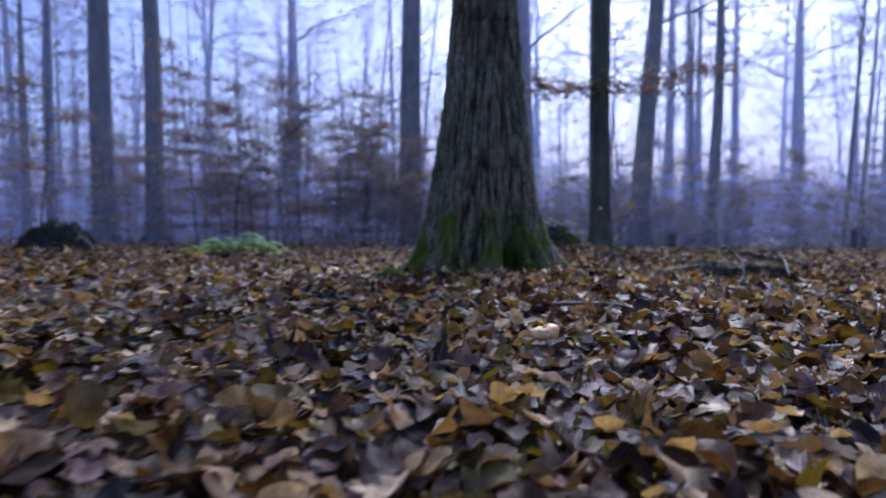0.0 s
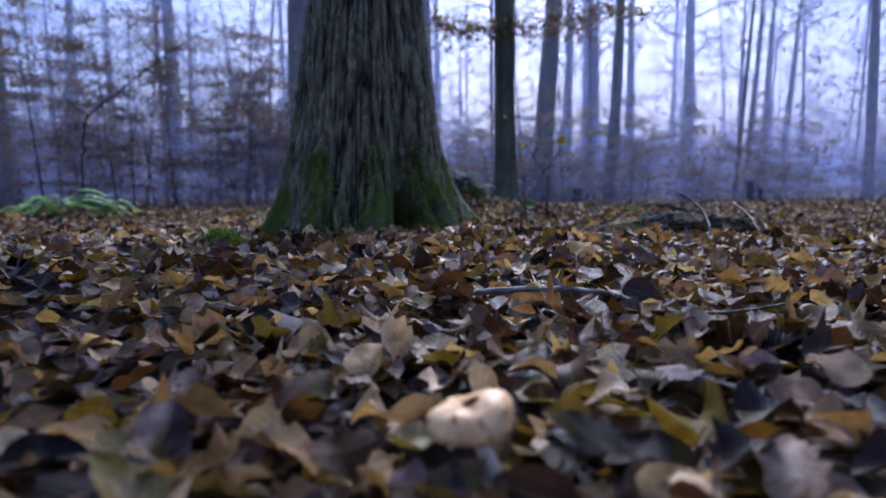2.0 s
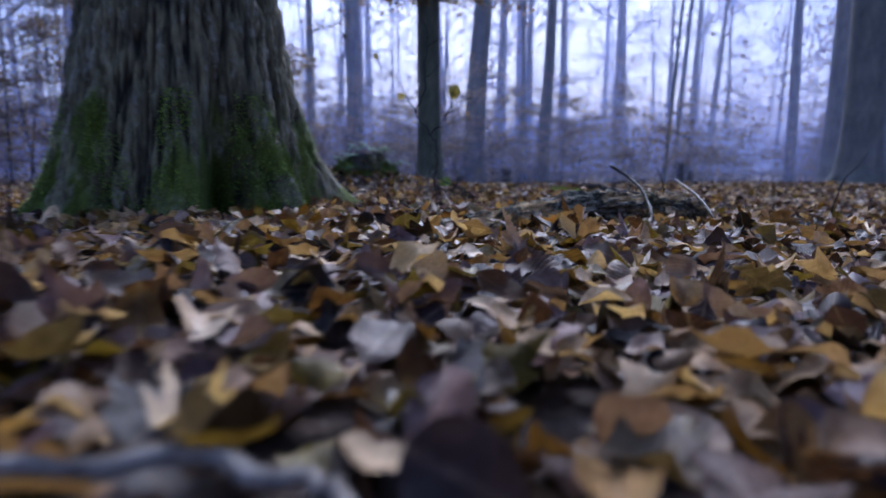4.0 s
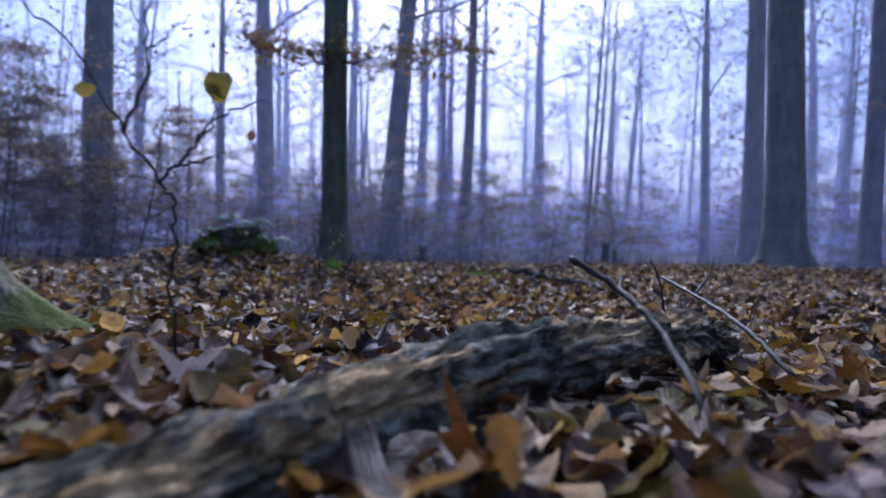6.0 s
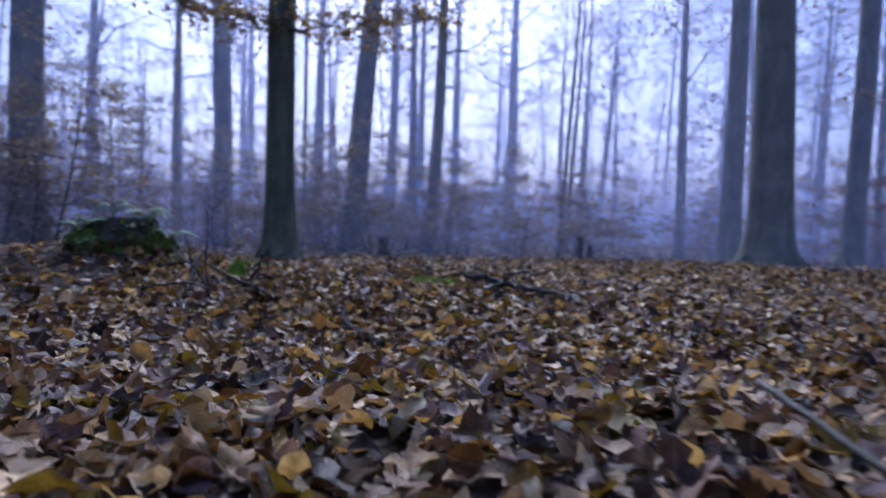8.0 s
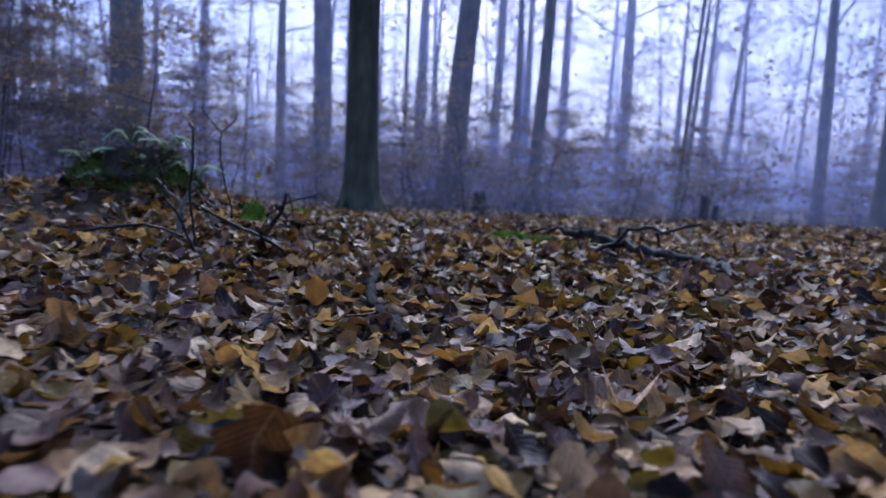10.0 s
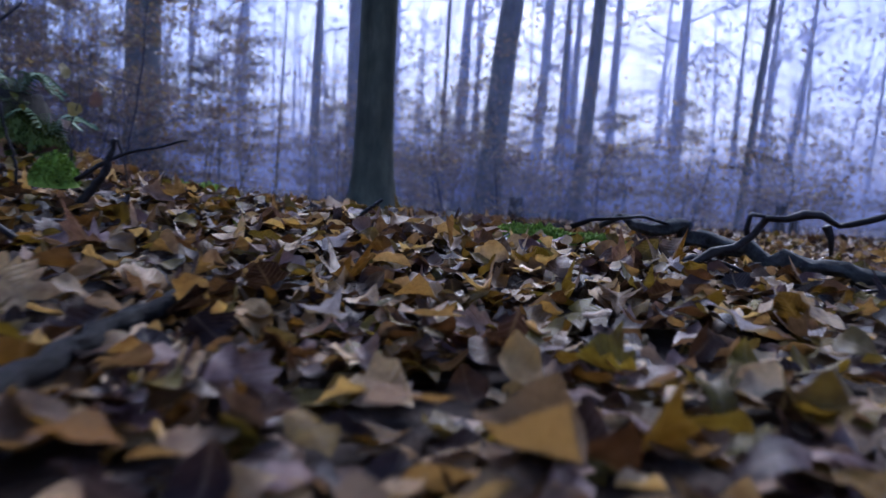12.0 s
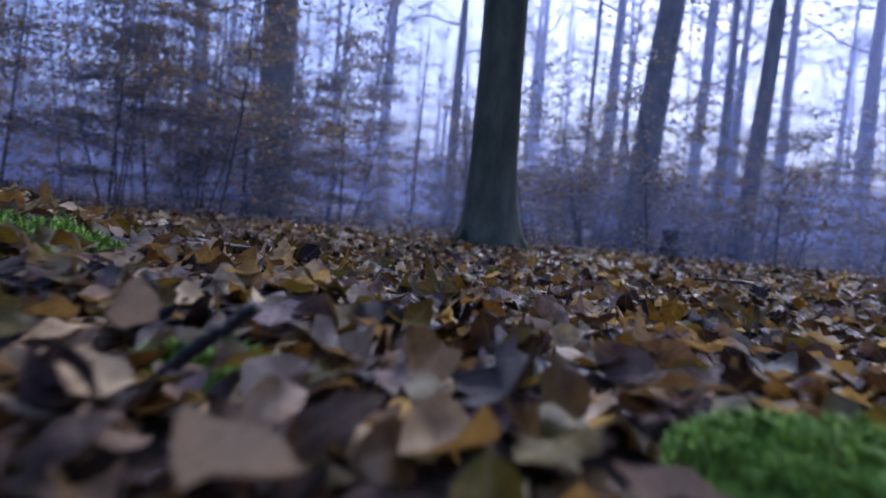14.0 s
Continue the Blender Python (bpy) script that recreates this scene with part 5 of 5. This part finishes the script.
LEAVES_ON_RIDGE = (
    ("b", "gold", 2.62, 7.46, 0.05, 12, 70), ("b", "tan", 2.66, 7.2, 0.05, 18, 95), ("b", "orange", 2.948, 7.32, 0.07, 80, 68), ("s", "pale", 3.384, 7.208, 0.07, 10, 30),
    ("b", "tan", 2.716, 7.816, 0.08, 25, 20), ("b", "tan", 2.895, 7.578, 0.09, 6, 60), ("b", "gold", 2.588, 7.422, 0.05, 15, 90), ("b", "pale", 2.719, 7.245, 0.075, 30, -50),
)
MARKED = LEAVES_BY_MUSHROOM + LEAVES_BY_LOG + LEAVES_ON_SLOPE + LEAVES_ON_RIDGE


def scatter(g, n, x0, x1, y0, y1, keep):
    x, y = g.uniform(x0, x1, n), g.uniform(y0, y1, n)
    ok = keep(x, y)
    return x[ok], y[ok]


LINE = [(0.0, -0.6), (0.12, 0.9), (0.5, 1.8), (1.27, 3.2), (1.7, 3.85), (2.33, 5.1), (2.69, 6.01), (3.0, 7.28), (3.2, 9.0)]


def off_line(x, y):
    """Distance from the trodden line through the wood."""
    best = np.full(len(x), 1e9)
    for (ax, ay), (bx, by) in zip(LINE, LINE[1:]):
        t = np.clip(((x - ax) * (bx - ax) + (y - ay) * (by - ay)) / ((bx - ax) ** 2 + (by - ay) ** 2), 0, 1)
        best = np.minimum(best, np.hypot(x - ax - t * (bx - ax), y - ay - t * (by - ay)))
    return best


def clear_of_oak(x, y):
    """Clear of the oak's foot, the log and the moss."""
    ok = np.hypot(x - OAK_X, y - OAK_Y) > 0.42
    for (ax, ay), (bx, by) in (((1.02, 3.44), (1.45, 3.695)), ((1.45, 3.695), (1.84, 3.855)), ((1.84, 3.855), (2.15, 4.03))):
        s = np.clip(((x - ax) * (bx - ax) + (y - ay) * (by - ay)) / ((bx - ax) ** 2 + (by - ay) ** 2), 0, 1)
        ok &= np.hypot(x - ax - s * (bx - ax), y - ay - s * (by - ay)) > 0.07
    for mx, my, mr in ((-0.27, 3.34, 0.06), (2.085, 7.63, 0.05), (3.26, 7.68, 0.13), (3.46, 7.64, 0.13), (3.36, 7.62, 0.13), (3.17, 7.70, 0.07), (2.765, 7.85, 0.05), (2.28, 8.36, 0.10), (2.52, 7.72, 0.05), (0.243, 1.53, 0.04), (1.45, 8.55, 0.10)):
        ok &= np.hypot(x - mx, y - my) > mr
    return ok


def leaf_litter():
    g = np.random.default_rng(9)
    near, mid, wide = [], [], []
    bands = ((96000, -3.2, 6.5, -0.2, 10.5, lambda x, y: (off_line(x, y) < 0.75) & clear_of_oak(x, y), near, 0.86, (BEECH, ROUND, OAK)),
             (88000, -3.2, 6.5, -0.2, 10.5, lambda x, y: (off_line(x, y) >= 0.75) & (off_line(x, y) < 1.6) & clear_of_oak(x, y), near, 0.86, (BEECH_THIN, ROUND_THIN, OAK)),
             (102000, -8, 10, -3.5, 14, lambda x, y: (off_line(x, y) >= 1.6) & clear_of_oak(x, y), mid, 0.92, (FOLDED, FOLDED, PLAIN)),
             (48000, -22, 26, -16, 30, lambda x, y: off_line(x, y) > 5.0, wide, 1.3, (KITE, KITE, FOLDED)),
             (6500, -2.2, 2.2, -2.4, -0.2, lambda x, y: off_line(x, y) < 1.6, mid, 0.92, (FOLDED, FOLDED, PLAIN)))
    for n, x0, x1, y0, y1, keep, store, k, shapes in bands:
        x, y = scatter(g, n, x0, x1, y0, y1, keep)
        kinds = g.uniform(0, 1, len(x))
        fine = store is near
        for lo, hi, tmp, s0, s1 in ((0, 0.62, shapes[0], 0.052, 0.090), (0.62, 0.80, shapes[1], 0.05, 0.08), (0.80, 0.94, shapes[2], 0.08, 0.115), (0.94, 1.0, STAR, 0.07, 0.11)):
            w = (kinds >= lo) & (kinds < hi)
            m = int(w.sum())
            tilt = np.abs(g.normal(0, 0.40 if fine else 0.36, m))
            up = g.uniform(0, 1, m) < 0.05
            tilt = np.where(up, g.uniform(0.8, 1.3, m), tilt)
            size = g.uniform(s0, s1, m) * k
            z = ground_z(x[w], y[w]) + g.uniform(0.0, 0.042, m) + 0.22 * size * np.sin(tilt)
            if fine:
                low = np.min([np.hypot(x[w] - row[2], y[w] - row[3]) for row in MARKED], axis=0) < 0.06
                z, tilt = np.where(low, ground_z(x[w], y[w]) + 0.012, z), np.where(low, 0.25 * tilt, tilt)
            store.append(laid_leaves(tmp, x[w], y[w], z, size, tilt, 0.5))
    for nm, store in (("near_leaf_litter", near), ("leaf_litter", mid), ("far_leaf_litter", wide)):
        tagged(part(nm, leaf_sheet(nm, store), M_LEAF), "deep litter of damp brown and tan fallen leaves", "leaf litter", kind="stuff")


leaf_litter()


# ---- leaves that can be told apart, nearest the line ----
def picked_leaves():
    g = np.random.default_rng(17)
    meshes = []
    for i in range(14):
        tmp = (BEECH, ROUND, OAK, BEECH, STAR)[i % 5]
        meshes.append(leaf_sheet("leaf", [laid_leaves(tmp, np.zeros(1), np.zeros(1), np.zeros(1), np.ones(1), np.zeros(1), 0.4, np.zeros(1))]))
        meshes[-1].materials.append(M_LEAF_ONE)
    n = 0
    while n < 270:
        x, y = g.uniform(-0.8, 4.2), g.uniform(0.5, 9.0)
        if off_line(np.array([x]), np.array([y]))[0] > 0.75 or math.hypot(x - OAK_X, y - OAK_Y) < 0.6:
            continue
        s = g.uniform(0.055, 0.085)
        ob = part("leaf", meshes[n % 14], M_LEAF_ONE, ground)
        ob.matrix_basis = pose(x, y, float(ground_z(x, y)) + 0.042, g.normal(0, 20), g.normal(0, 20), g.uniform(0, 360)) @ Matrix.Diagonal((s, s, s, 1))
        n += 1


picked_leaves()


def marked_leaves():
    """Each of the leaves listed above, on top of the litter."""
    shapes = {"b": BEECH, "r": ROUND, "o": OAK, "s": STAR}
    paints = {"orange": M_LEAF_ORANGE, "pale": M_LEAF_PALE, "tan": M_LEAF_TAN, "gold": M_LEAF_GOLD, "brown": M_LEAF_ONE}
    for kind, paint, x, y, size, tip, turn in MARKED:
        z = float(ground_z(x, y)) + 0.055 + 0.4 * size * math.sin(radians(tip))
        leaf_object(shapes[kind], paints[paint], pose(x, y, z, 0, 0, turn) @ pose(0, 0, 0, tip, 0, 0) @ Matrix.Diagonal((size, size, size, 1)), ground, curl=0.25)


marked_leaves()
